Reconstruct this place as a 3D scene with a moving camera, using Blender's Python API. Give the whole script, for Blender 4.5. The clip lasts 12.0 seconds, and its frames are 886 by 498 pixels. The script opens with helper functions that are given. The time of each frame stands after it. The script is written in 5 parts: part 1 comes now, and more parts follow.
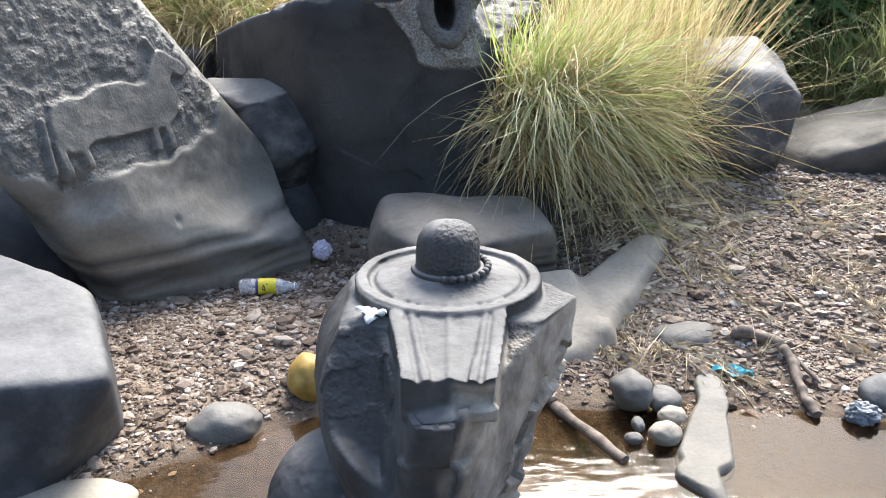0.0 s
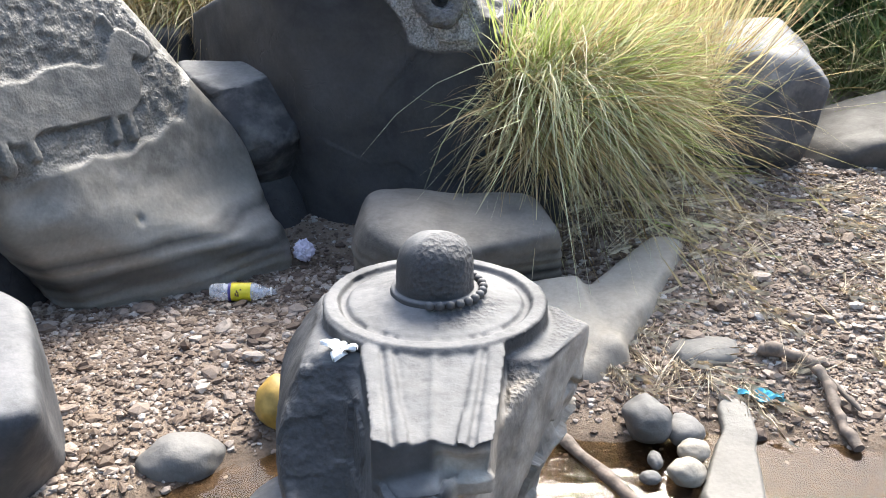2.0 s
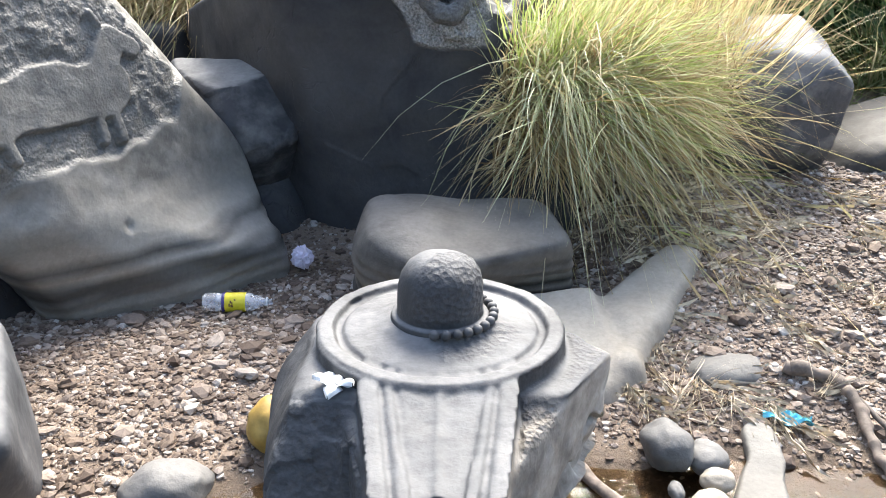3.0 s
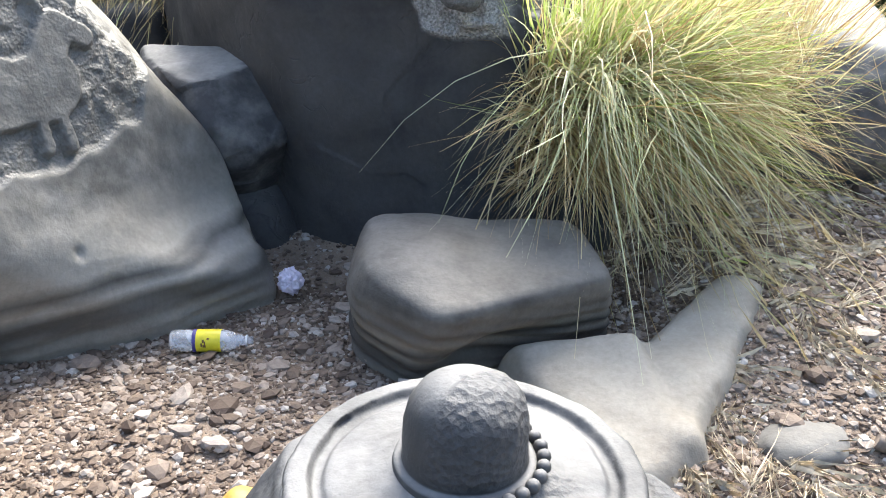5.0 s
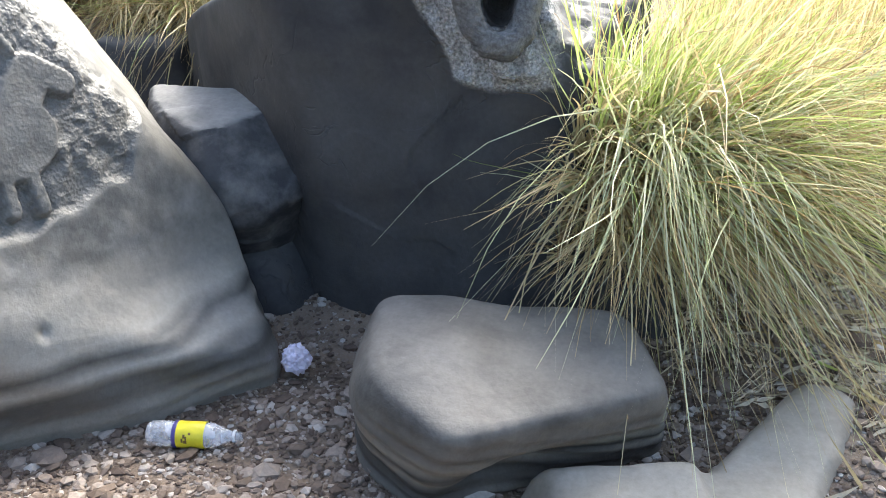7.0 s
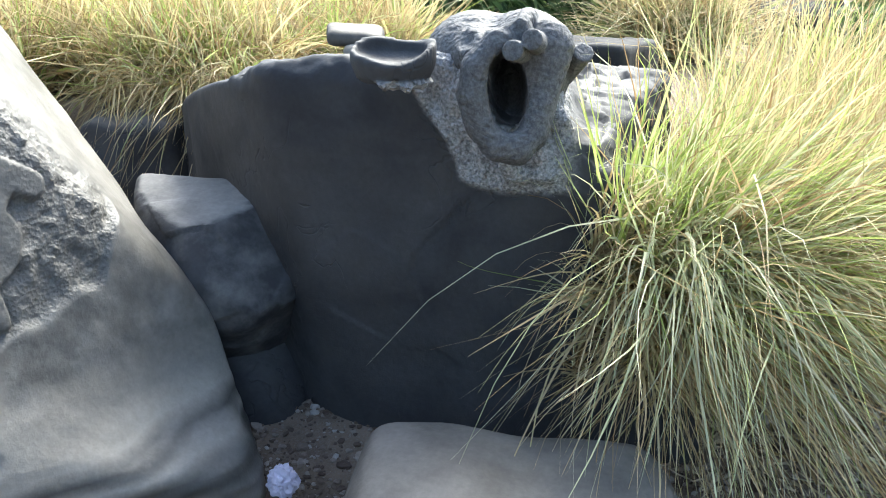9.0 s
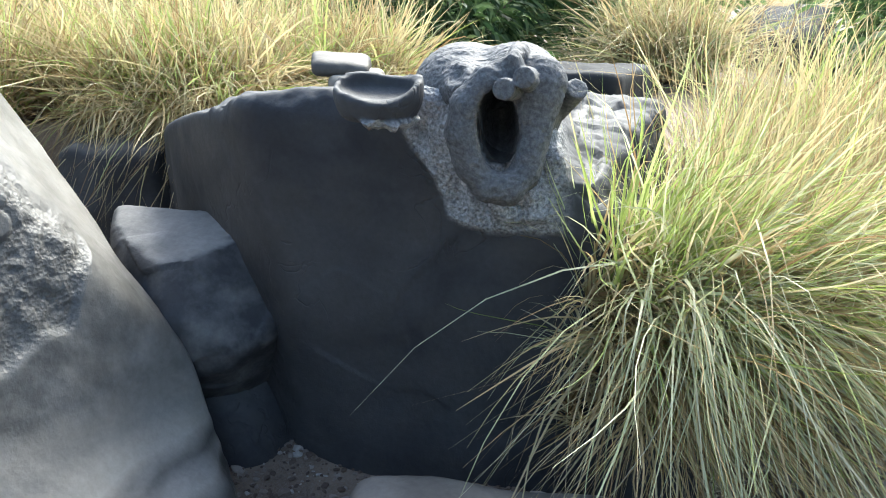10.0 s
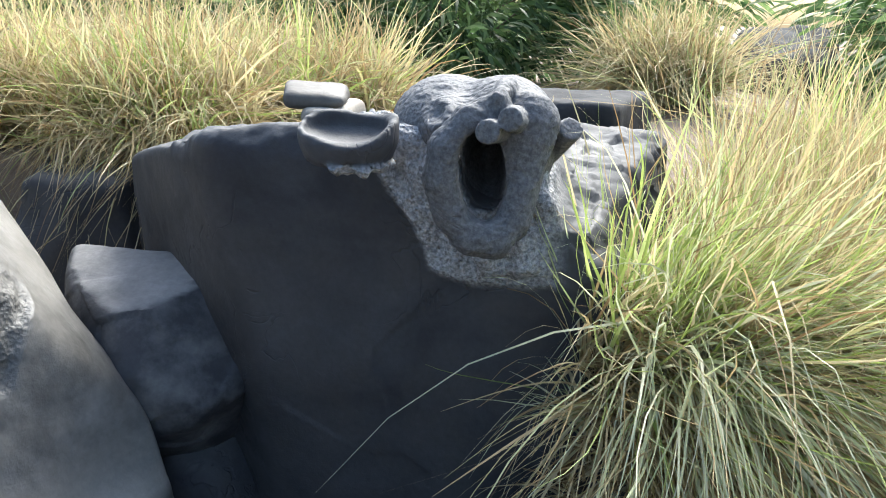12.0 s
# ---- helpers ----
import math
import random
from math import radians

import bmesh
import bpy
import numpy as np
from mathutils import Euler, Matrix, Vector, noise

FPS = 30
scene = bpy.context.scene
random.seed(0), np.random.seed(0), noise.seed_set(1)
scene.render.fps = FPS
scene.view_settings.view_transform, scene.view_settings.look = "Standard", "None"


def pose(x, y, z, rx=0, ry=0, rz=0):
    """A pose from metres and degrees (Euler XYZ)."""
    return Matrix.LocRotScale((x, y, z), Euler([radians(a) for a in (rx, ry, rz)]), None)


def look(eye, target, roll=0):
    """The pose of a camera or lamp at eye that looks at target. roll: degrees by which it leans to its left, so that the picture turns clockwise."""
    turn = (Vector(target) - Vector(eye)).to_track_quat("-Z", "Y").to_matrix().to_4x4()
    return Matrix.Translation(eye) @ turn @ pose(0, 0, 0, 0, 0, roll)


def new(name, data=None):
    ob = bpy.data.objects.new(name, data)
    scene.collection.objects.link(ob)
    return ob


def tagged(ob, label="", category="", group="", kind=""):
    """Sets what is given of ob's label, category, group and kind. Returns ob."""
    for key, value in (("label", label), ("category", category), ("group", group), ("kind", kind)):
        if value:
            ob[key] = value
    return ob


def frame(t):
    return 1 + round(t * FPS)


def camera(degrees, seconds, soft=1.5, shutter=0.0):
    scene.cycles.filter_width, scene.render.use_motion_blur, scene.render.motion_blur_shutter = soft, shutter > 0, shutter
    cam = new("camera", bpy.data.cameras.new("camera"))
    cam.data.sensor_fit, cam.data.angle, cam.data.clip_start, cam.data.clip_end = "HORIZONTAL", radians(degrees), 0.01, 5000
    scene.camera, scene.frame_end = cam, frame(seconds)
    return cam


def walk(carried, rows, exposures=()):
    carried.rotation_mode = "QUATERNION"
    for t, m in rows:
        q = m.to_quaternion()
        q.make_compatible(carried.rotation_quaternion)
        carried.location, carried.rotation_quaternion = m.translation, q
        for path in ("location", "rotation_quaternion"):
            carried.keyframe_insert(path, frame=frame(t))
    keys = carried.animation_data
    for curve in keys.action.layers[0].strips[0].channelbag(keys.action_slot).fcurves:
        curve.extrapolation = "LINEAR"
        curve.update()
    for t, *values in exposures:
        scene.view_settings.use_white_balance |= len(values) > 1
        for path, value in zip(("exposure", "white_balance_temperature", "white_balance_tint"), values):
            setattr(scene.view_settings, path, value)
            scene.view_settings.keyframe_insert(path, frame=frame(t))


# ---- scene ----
cam = camera(57.2, 12.0, soft=1.0)
METRES, EYE, TILT, LEAN, TURN = 2.0, 1.34, -20.0, 0.0, 0.0
ROWS = [
    (0.0, 0.0, 0.0, 0.0, -0.0, 0.0, -0.0),
    (0.5, 0.0036, 0.0512, 0.0016, 0.01, -0.35, -0.14),
    (1.0, 0.0103, 0.1007, 0.0095, -0.01, -0.79, -0.18),
    (1.5, 0.0138, 0.1426, 0.0205, -0.03, -1.0, -0.21),
    (2.0, 0.0129, 0.1623, 0.0312, -0.04, -1.0, -0.26),
    (2.5, 0.0128, 0.1884, 0.0397, 0.05, -1.04, -0.28),
    (3.0, 0.0103, 0.2393, 0.0515, 0.21, -1.25, -0.43),
    (5.0, -0.006, 0.4741, 0.1296, 0.45, -3.01, -0.89),
    (5.5, -0.0007, 0.5285, 0.1477, 0.93, -3.04, -1.21),
    (6.0, 0.0112, 0.582, 0.1676, 1.97, -2.94, -1.69),
    (6.5, 0.0238, 0.6296, 0.188, 3.27, -2.52, -2.3),
    (7.0, 0.0338, 0.6664, 0.2121, 4.73, -1.81, -2.76),
    (7.5, 0.0365, 0.6872, 0.2319, 5.54, -0.78, -3.03),
    (9.5, 0.027, 0.7944, 0.3045, 5.24, 2.6, -3.43),
    (10.0, 0.0268, 0.8117, 0.3233, 4.77, 2.95, -3.38),
    (10.5, 0.0293, 0.8359, 0.3387, 4.6, 3.41, -3.4),
    (11.0, 0.0322, 0.8578, 0.3523, 4.58, 3.68, -3.45),
    (11.5, 0.0356, 0.8793, 0.3626, 4.57, 3.83, -3.57),
    (12.0, 0.0353, 0.9042, 0.3725, 4.55, 3.97, -3.62),
]
walk(cam, [(t, pose(0, 0, EYE, TILT, LEAN, TURN) @ pose(METRES * x, METRES * y, METRES * z, 90 + pitch, roll, yaw)) for t, x, y, z, yaw, pitch, roll in ROWS],
     [(0.0, 1.86, 6450, 7), (2.0, 2.06, 6500, 7), (5.5, 2.33, 6500, 6), (7.5, 2.4, 6500, 6), (9.5, 2.04, 6150, 2), (12.0, 1.83, 6100, 5)])

# ---- sky, sun, exposure ----
world = bpy.data.worlds.new("sky")
scene.world = world
world.use_nodes = True
sky = world.node_tree.nodes.new("ShaderNodeTexSky")
sky.sky_type = "NISHITA"
sky.sun_disc = False
sky.sun_elevation, sky.sun_rotation = radians(49), radians(15)
sky.air_density, sky.dust_density, sky.ozone_density = 1.0, 4.0, 1.0
world.node_tree.links.new(sky.outputs[0], world.node_tree.nodes["Background"].inputs[0])
world.node_tree.nodes["Background"].inputs[1].default_value = 0.12
sun_data = bpy.data.lights.new("sun", "SUN")
sun_data.energy, sun_data.angle, sun_data.color = 2.5, radians(28), (1.0, 0.95, 0.88)
sun = new("sun", sun_data)
sun.matrix_world = look((1.70, 6.34, 7.55), (0, 0, 0))

# ---- numeric helpers ----
def value_noise(p, seed=0):
    """Smooth noise, -1 to 1, at the rows of p."""
    i = np.floor(p).astype(np.int64)
    f = p - i
    f = f * f * (3 - 2 * f)
    out = np.zeros(len(p))
    for a in (0, 1):
        for b in (0, 1):
            for c in (0, 1):
                h = (i[:, 0] + a) * 374761393 + (i[:, 1] + b) * 668265263 + (i[:, 2] + c) * 2147483647 + seed * 144665
                h = (h ^ (h >> 13)) * 1274126177
                h = (h ^ (h >> 16)) & 0xFFFF
                w = (f[:, 0] if a else 1 - f[:, 0]) * (f[:, 1] if b else 1 - f[:, 1]) * (f[:, 2] if c else 1 - f[:, 2])
                out += w * (h / 32767.5 - 1)
    return out


def fbm(p, scale, octaves=3, seed=0):
    total, amp = np.zeros(len(p)), 1.0
    for o in range(octaves):
        total += amp * value_noise(p * scale * 2 ** o + 17.3 * o, seed + o)
        amp *= 0.5
    return total


def facets(p, size, seed=0):
    """Broken faces: each cell of rock is a plane of its own tilt; the height in parts of the cell's size."""
    q = p / size
    i = np.floor(q)
    best, out = np.full(len(p), 9.0), np.zeros(len(p))
    for a in (-1, 0, 1):
        for b in (-1, 0, 1):
            for c in (-1, 0, 1):
                cell = i + np.array([a, b, c])
                j = [value_noise(cell + 0.0, seed + s) for s in range(6)]
                v = q - cell - 0.5 - 0.4 * np.stack(j[:3], 1)
                d = np.einsum("ij,ij->i", v, v)
                near = d < best
                best = np.where(near, d, best)
                out = np.where(near, np.einsum("ij,ij->i", v, np.stack(j[3:], 1)), out)
    return out * size


def unit(v):
    v = np.array(v, float)
    return v / np.linalg.norm(v)


def step(a, b, v):
    t = np.clip((v - a) / (b - a), 0, 1)
    return t * t * (3 - 2 * t)


def slabs(X, Y, Z, planes, k):
    """A rounded convex stone: the room behind planes given as (point, outward normal)."""
    ds = [(X - p[0]) * n[0] + (Y - p[1]) * n[1] + (Z - p[2]) * n[2] for p, n in ((p, unit(n)) for p, n in planes)]
    m = ds[0]
    for d in ds[1:]:
        m = np.maximum(m, d)
    s = 0
    for d in ds:
        s = s + np.exp((d - m) / k)
    return m + k * np.log(s)


def blob(X, Y, Z, c, r):
    q = np.sqrt(((X - c[0]) / r[0]) ** 2 + ((Y - c[1]) / r[1]) ** 2 + ((Z - c[2]) / r[2]) ** 2)
    return (q - 1) * min(r)


def rod(X, Y, Z, a, b, ra, rb):
    """A round-ended bar from a to b, ra thick at a and rb at b."""
    a, b = np.array(a, float), np.array(b, float)
    d = b - a
    t = np.clip(((X - a[0]) * d[0] + (Y - a[1]) * d[1] + (Z - a[2]) * d[2]) / d.dot(d), 0, 1)
    return np.sqrt((X - a[0] - t * d[0]) ** 2 + (Y - a[1] - t * d[1]) ** 2 + (Z - a[2] - t * d[2]) ** 2) - (ra + (rb - ra) * t)


def join(a, b, k):
    h = np.clip(0.5 + 0.5 * (b - a) / k, 0, 1)
    return b + (a - b) * h - k * h * (1 - h)


def cut(a, b, k):
    return -join(-a, b, k)


def fill_mesh(me, verts, faces, smooth=True):
    n = faces.shape[1]
    me.vertices.add(len(verts))
    me.vertices.foreach_set("co", np.ascontiguousarray(verts, np.float32).ravel())
    me.loops.add(faces.size)
    me.loops.foreach_set("vertex_index", np.ascontiguousarray(faces, np.int32).ravel())
    me.polygons.add(len(faces))
    me.polygons.foreach_set("loop_start", np.arange(0, faces.size, n, dtype=np.int32))
    me.polygons.foreach_set("use_smooth", np.full(len(faces), smooth))
    me.update(calc_edges=True)
    return me


def normals_of(verts, quads):
    d = np.cross(verts[quads[:, 2]] - verts[quads[:, 0]], verts[quads[:, 3]] - verts[quads[:, 1]])
    out = np.stack([sum(np.bincount(quads[:, j], d[:, c], len(verts)) for j in range(4)) for c in range(3)], 1)
    return out / np.maximum(np.linalg.norm(out, axis=1, keepdims=True), 1e-9)


def carve(name, low, high, cell, shape, relief=None):
    """A mesh of the surface where shape(X, Y, Z) is zero; relief(points, normals) then pushes it outward."""
    ax = [np.arange(low[c], high[c] + cell, cell, dtype=np.float32) for c in range(3)]
    X, Y, Z = ax[0][:, None, None], ax[1][None, :, None], ax[2][None, None, :]
    f = np.broadcast_to(shape(X, Y, Z), (len(ax[0]), len(ax[1]), len(ax[2]))).astype(np.float32)
    ins = f < 0
    corners = [(a, b, c) for a in (0, 1) for b in (0, 1) for c in (0, 1)]
    cells = tuple(s - 1 for s in f.shape)
    count = np.zeros(cells, np.int8)
    for a, b, c in corners:
        count += ins[a:a + cells[0], b:b + cells[1], c:c + cells[2]]
    idx = np.argwhere((count > 0) & (count < 8))
    index = np.full(cells, -1, np.int32)
    index[idx[:, 0], idx[:, 1], idx[:, 2]] = np.arange(len(idx))
    val = {k: f[idx[:, 0] + k[0], idx[:, 1] + k[1], idx[:, 2] + k[2]].astype(float) for k in corners}
    total, hits = np.zeros((len(idx), 3)), np.zeros(len(idx))
    for k in corners:
        for c in range(3):
            if k[c] == 0:
                k2 = tuple(1 if j == c else k[j] for j in range(3))
                cross = (val[k] < 0) != (val[k2] < 0)
                t = np.where(cross, val[k] / np.where(cross, val[k] - val[k2], 1), 0)
                pt = np.tile(np.array(k, float), (len(idx), 1))
                pt[:, c] = t
                total += pt * cross[:, None]
                hits += cross
    verts = (idx + total / hits[:, None]) * cell + np.array([a[0] for a in ax])
    quads = []
    for c in range(3):
        u, v = (c + 1) % 3, (c + 2) % 3
        here = [slice(1, -1)] * 3
        there = [slice(1, -1)] * 3
        there[c] = slice(2, None)
        s0, s1 = ins[tuple(here)], ins[tuple(there)]
        e = np.argwhere(s0 != s1) + 1
        q = []
        for du, dv in ((-1, -1), (0, -1), (0, 0), (-1, 0)):
            w = e.copy()
            w[:, u] += du
            w[:, v] += dv
            w = np.minimum(w, np.array(cells) - 1)
            q.append(index[w[:, 0], w[:, 1], w[:, 2]])
        q = np.stack(q, 1)
        flip = ~ins[e[:, 0], e[:, 1], e[:, 2]]
        q[flip] = q[flip][:, ::-1]
        quads.append(q)
    quads = np.concatenate(quads)
    quads = quads[(quads >= 0).all(1)]
    if relief:
        verts = verts + normals_of(verts, quads) * relief(verts, normals_of(verts, quads))[:, None]
    return fill_mesh(bpy.data.meshes.new(name), verts, quads)


def part(name, bm, material, parent=None, label=""):
    """Links a bmesh or a mesh as one object under a thing."""
    me = bm
    if isinstance(bm, bmesh.types.BMesh):
        me = bpy.data.meshes.new(name)
        bm.to_mesh(me)
        bm.free()
    if material and not me.materials:
        me.materials.append(material)
    ob = new(name, me)
    if parent:
        ob.parent = parent
    return tagged(ob, label)


def ball(radius, detail=2, scale=(1, 1, 1), rough=0.0, seed=0):
    bm = bmesh.new()
    bmesh.ops.create_icosphere(bm, subdivisions=detail, radius=1)
    for v in bm.verts:
        d = 1 + rough * noise.noise(v.co * 1.3 + Vector((seed, 3 * seed, 0))) + rough * 0.4 * noise.noise(v.co * 3.1 + Vector((seed, 0, seed)))
        v.co = Vector([v.co[i] * d * radius * scale[i] for i in range(3)])
    for fa in bm.faces:
        fa.smooth = True
    return bm


# ---- materials ----
def material(name):
    m = bpy.data.materials.new(name)
    m.use_nodes = True
    nt = m.node_tree
    return m, nt, nt.nodes["Principled BSDF"]


def node(nt, kind, values=(), **attrs):
    n = nt.nodes.new(kind)
    for k, v in attrs.items():
        if k == "operation":
            n.operation = v
        elif k == "blend_type":
            n.blend_type = v
        elif k == "feature":
            n.feature = v
    for k, v in dict(values).items():
        n.inputs[k].default_value = v
    return n


def tex(nt, scale, detail=4, rough=0.55, stretch=None, distort=0.0):
    """Noise at world scale, as a node."""
    geo = node(nt, "ShaderNodeNewGeometry")
    src = geo.outputs["Position"]
    if stretch:
        mp = node(nt, "ShaderNodeMapping", {"Scale": stretch})
        nt.links.new(src, mp.inputs["Vector"])
        src = mp.outputs[0]
    n = node(nt, "ShaderNodeTexNoise", {"Scale": scale, "Detail": detail, "Roughness": rough, "Distortion": distort})
    nt.links.new(src, n.inputs["Vector"])
    return n.outputs["Fac"]


def ramp(nt, src, *stops):
    r = node(nt, "ShaderNodeValToRGB")
    while len(r.color_ramp.elements) < len(stops):
        r.color_ramp.elements.new(0.5)
    for e, (at, c) in zip(r.color_ramp.elements, stops):
        e.position = at
        e.color = (*c, 1) if not isinstance(c, (int, float)) else (c, c, c, 1)
    nt.links.new(src, r.inputs[0])
    return r.outputs[0]


def mix(nt, fac, a, b, blend="MIX"):
    m = node(nt, "ShaderNodeMixRGB", blend_type=blend)
    for src, sock in ((fac, 0), (a, 1), (b, 2)):
        if isinstance(src, (int, float)):
            m.inputs[sock].default_value = src if sock == 0 else (src, src, src, 1)
        elif isinstance(src, tuple):
            m.inputs[sock].default_value = (*src, 1)
        else:
            nt.links.new(src, m.inputs[sock])
    return m.outputs[0]


def bumps(nt, bsdf, *layers):
    """Stacked bump of (height, strength, distance)."""
    last = None
    for h, s, d in layers:
        b = node(nt, "ShaderNodeBump", {"Strength": s, "Distance": d})
        nt.links.new(h, b.inputs["Height"])
        if last:
            nt.links.new(last, b.inputs["Normal"])
        last = b.outputs[0]
    nt.links.new(last, bsdf.inputs["Normal"])


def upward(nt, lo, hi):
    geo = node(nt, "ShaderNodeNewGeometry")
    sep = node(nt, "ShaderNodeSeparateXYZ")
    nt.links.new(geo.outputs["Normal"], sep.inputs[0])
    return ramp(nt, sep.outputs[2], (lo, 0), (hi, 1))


def attribute(nt, name):
    a = node(nt, "ShaderNodeAttribute")
    a.attribute_name = name
    return a.outputs["Fac"]


def stone(name, dark, light, dust_sheen, top_amount=0.6, rough=(0.55, 0.85), bands=None, pits=0.3, tooled=None, stain=None, top_span=(0.45, 0.95), cracks=False, peck_depth=0.014, face_tone=None):
    """River-worn basalt: blotches at two scales, upward faces paled by a dusty tone and painted sky sheen, fine
    pitting, and silt bands where given as (height, depth).
    """
    m, nt, b = material(name)
    big, fine = tex(nt, 3.2, 4, 0.55, distort=0.5), tex(nt, 60, 5, 0.7)
    col = mix(nt, ramp(nt, big, (0.33, 0), (0.68, 1)), dark, light)
    col = mix(nt, ramp(nt, tex(nt, 9, 5, 0.6), (0.45, 0), (0.8, 0.5)), col, stain or dust_sheen)
    if bands:
        geo = node(nt, "ShaderNodeNewGeometry")
        sep = node(nt, "ShaderNodeSeparateXYZ")
        nt.links.new(geo.outputs["Position"], sep.inputs[0])
        wob = node(nt, "ShaderNodeMath", {1: 0.09}, operation="MULTIPLY")
        nt.links.new(tex(nt, 2.2, 3, 0.5), wob.inputs[0])
        add = node(nt, "ShaderNodeMath", operation="ADD")
        nt.links.new(sep.outputs[2], add.inputs[0])
        nt.links.new(wob.outputs[0], add.inputs[1])
        sc = node(nt, "ShaderNodeMath", {1: 1.0 / bands[0]}, operation="MULTIPLY")
        nt.links.new(add.outputs[0], sc.inputs[0])
        lay = ramp(nt, sc.outputs[0], (0.0, light), (0.17, bands[1]), (0.27, light), (0.36, dark), (0.43, dark), (0.5, bands[1]), (0.58, dark), (0.66, bands[1]), (0.8, light), (0.95, bands[1]))
        fade = ramp(nt, sc.outputs[0], (0.75, 0.85), (1.0, 0))
        col = mix(nt, fade, col, lay)
    # Upward faces get paler: sky sheen painted in along with a dusty film.
    top = mix(nt, 1.0, upward(nt, *top_span), ramp(nt, tex(nt, 6, 5, 0.65), (0.3, 0.35), (0.65, 1)), "MULTIPLY")
    top = mix(nt, 1.0, top, top_amount, "MULTIPLY")
    col = mix(nt, top, col, dust_sheen)
    col = mix(nt, 0.35, col, ramp(nt, fine, (0.25, 0.35), (0.7, 1)), "MULTIPLY")
    layers = [(tex(nt, 14, 5, 0.6), 0.25, 0.02), (fine, pits, 0.004)]
    if tooled:
        zone = attribute(nt, "tooled")
        col = mix(nt, zone, col, mix(nt, ramp(nt, tex(nt, 110, 4, 0.7), (0.35, 0), (0.7, 1)), tooled[0], tooled[1]))
        peck = node(nt, "ShaderNodeTexVoronoi", {"Scale": 95.0})
        pgeo = node(nt, "ShaderNodeNewGeometry")
        nt.links.new(pgeo.outputs["Position"], peck.inputs["Vector"])
        h = mix(nt, 1.0, mix(nt, 0.5, peck.outputs["Distance"], tex(nt, 60, 4, 0.7)), zone, "MULTIPLY")
        layers.append((h, 1.0, peck_depth))
    if cracks:
        vein = ramp(nt, tex(nt, 4.5, 3, 0.5, distort=1.2), (0.488, 1), (0.497, 0), (0.503, 0), (0.512, 1))
        there = ramp(nt, tex(nt, 2.1, 2, 0.5), (0.52, 1), (0.58, 0))
        vein = mix(nt, 1.0, vein, there, "LIGHTEN")
        layers.append((mix(nt, 1.0, vein, attribute(nt, "tooled"), "LIGHTEN"), 0.45, 0.010))
    if face_tone:
        col = mix(nt, attribute(nt, "face_tone"), col, mix(nt, ramp(nt, tex(nt, 18, 5, 0.65), (0.35, 0), (0.65, 1)), face_tone[0], face_tone[1]))
    b.inputs["Specular IOR Level"].default_value = 0.28
    nt.links.new(col, b.inputs["Base Color"])
    nt.links.new(ramp(nt, tex(nt, 5, 4), (0.3, rough[0]), (0.7, rough[1])), b.inputs["Roughness"])
    bumps(nt, b, *layers)
    return m


black_stone = stone("black_basalt", (0.034, 0.035, 0.040), (0.076, 0.076, 0.079), (0.18, 0.18, 0.18), 0.6, tooled=((0.15, 0.15, 0.152), (0.56, 0.56, 0.562)), stain=(0.075, 0.07, 0.062), cracks=True)
carved_stone = stone("carved_basalt", (0.030, 0.031, 0.035), (0.075, 0.074, 0.073), (0.185, 0.185, 0.19), 0.85, tooled=((0.022, 0.023, 0.028), (0.085, 0.087, 0.095)), top_span=(0.5, 0.9), face_tone=((0.22, 0.195, 0.165), (0.42, 0.385, 0.34)))
far_stone = stone("far_basalt", (0.03, 0.03, 0.032), (0.06, 0.06, 0.062), (0.08, 0.08, 0.08), 0.4, rough=(0.88, 0.96))
relief_stone = stone("relief_basalt", (0.09, 0.087, 0.08), (0.245, 0.234, 0.213), (0.36, 0.35, 0.335), 0.6, rough=(0.38, 0.6), bands=(0.50, (0.36, 0.335, 0.295)), tooled=((0.09, 0.088, 0.083), (0.22, 0.215, 0.20)), top_span=(0.62, 0.95), peck_depth=0.006, face_tone=((0.08, 0.079, 0.077), (0.15, 0.147, 0.14)))
grey_stone = stone("grey_basalt", (0.072, 0.066, 0.059), (0.15, 0.139, 0.125), (0.24, 0.225, 0.205), 0.6, bands=(0.34, (0.26, 0.23, 0.19)))
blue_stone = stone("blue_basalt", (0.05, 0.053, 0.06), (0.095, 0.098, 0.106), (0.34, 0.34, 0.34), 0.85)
wedge_stone = stone("wedge_basalt", (0.036, 0.037, 0.042), (0.078, 0.078, 0.082), (0.30, 0.295, 0.285), 0.85, top_span=(0.78, 0.95))
pale_stone = stone("pale_basalt", (0.24, 0.21, 0.172), (0.36, 0.325, 0.272), (0.42, 0.39, 0.34), 0.5, pits=0.2)
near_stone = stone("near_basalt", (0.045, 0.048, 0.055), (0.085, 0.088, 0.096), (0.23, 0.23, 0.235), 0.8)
bank_stone = stone("bank_basalt", (0.05, 0.046, 0.042), (0.095, 0.088, 0.08), (0.14, 0.13, 0.118), 0.5)
slab_stone = stone("slab_basalt", (0.12, 0.115, 0.105), (0.19, 0.18, 0.165), (0.22, 0.21, 0.195), 0.5)
pebble_stone, pnt, pb = material("pebble")
rnd = node(pnt, "ShaderNodeObjectInfo").outputs["Random"]
isl = node(pnt, "ShaderNodeNewGeometry").outputs["Random Per Island"]
mixed = node(pnt, "ShaderNodeMath", operation="ADD")
pnt.links.new(rnd, mixed.inputs[0])
pnt.links.new(isl, mixed.inputs[1])
frac = node(pnt, "ShaderNodeMath", operation="FRACT")
pnt.links.new(mixed.outputs[0], frac.inputs[0])
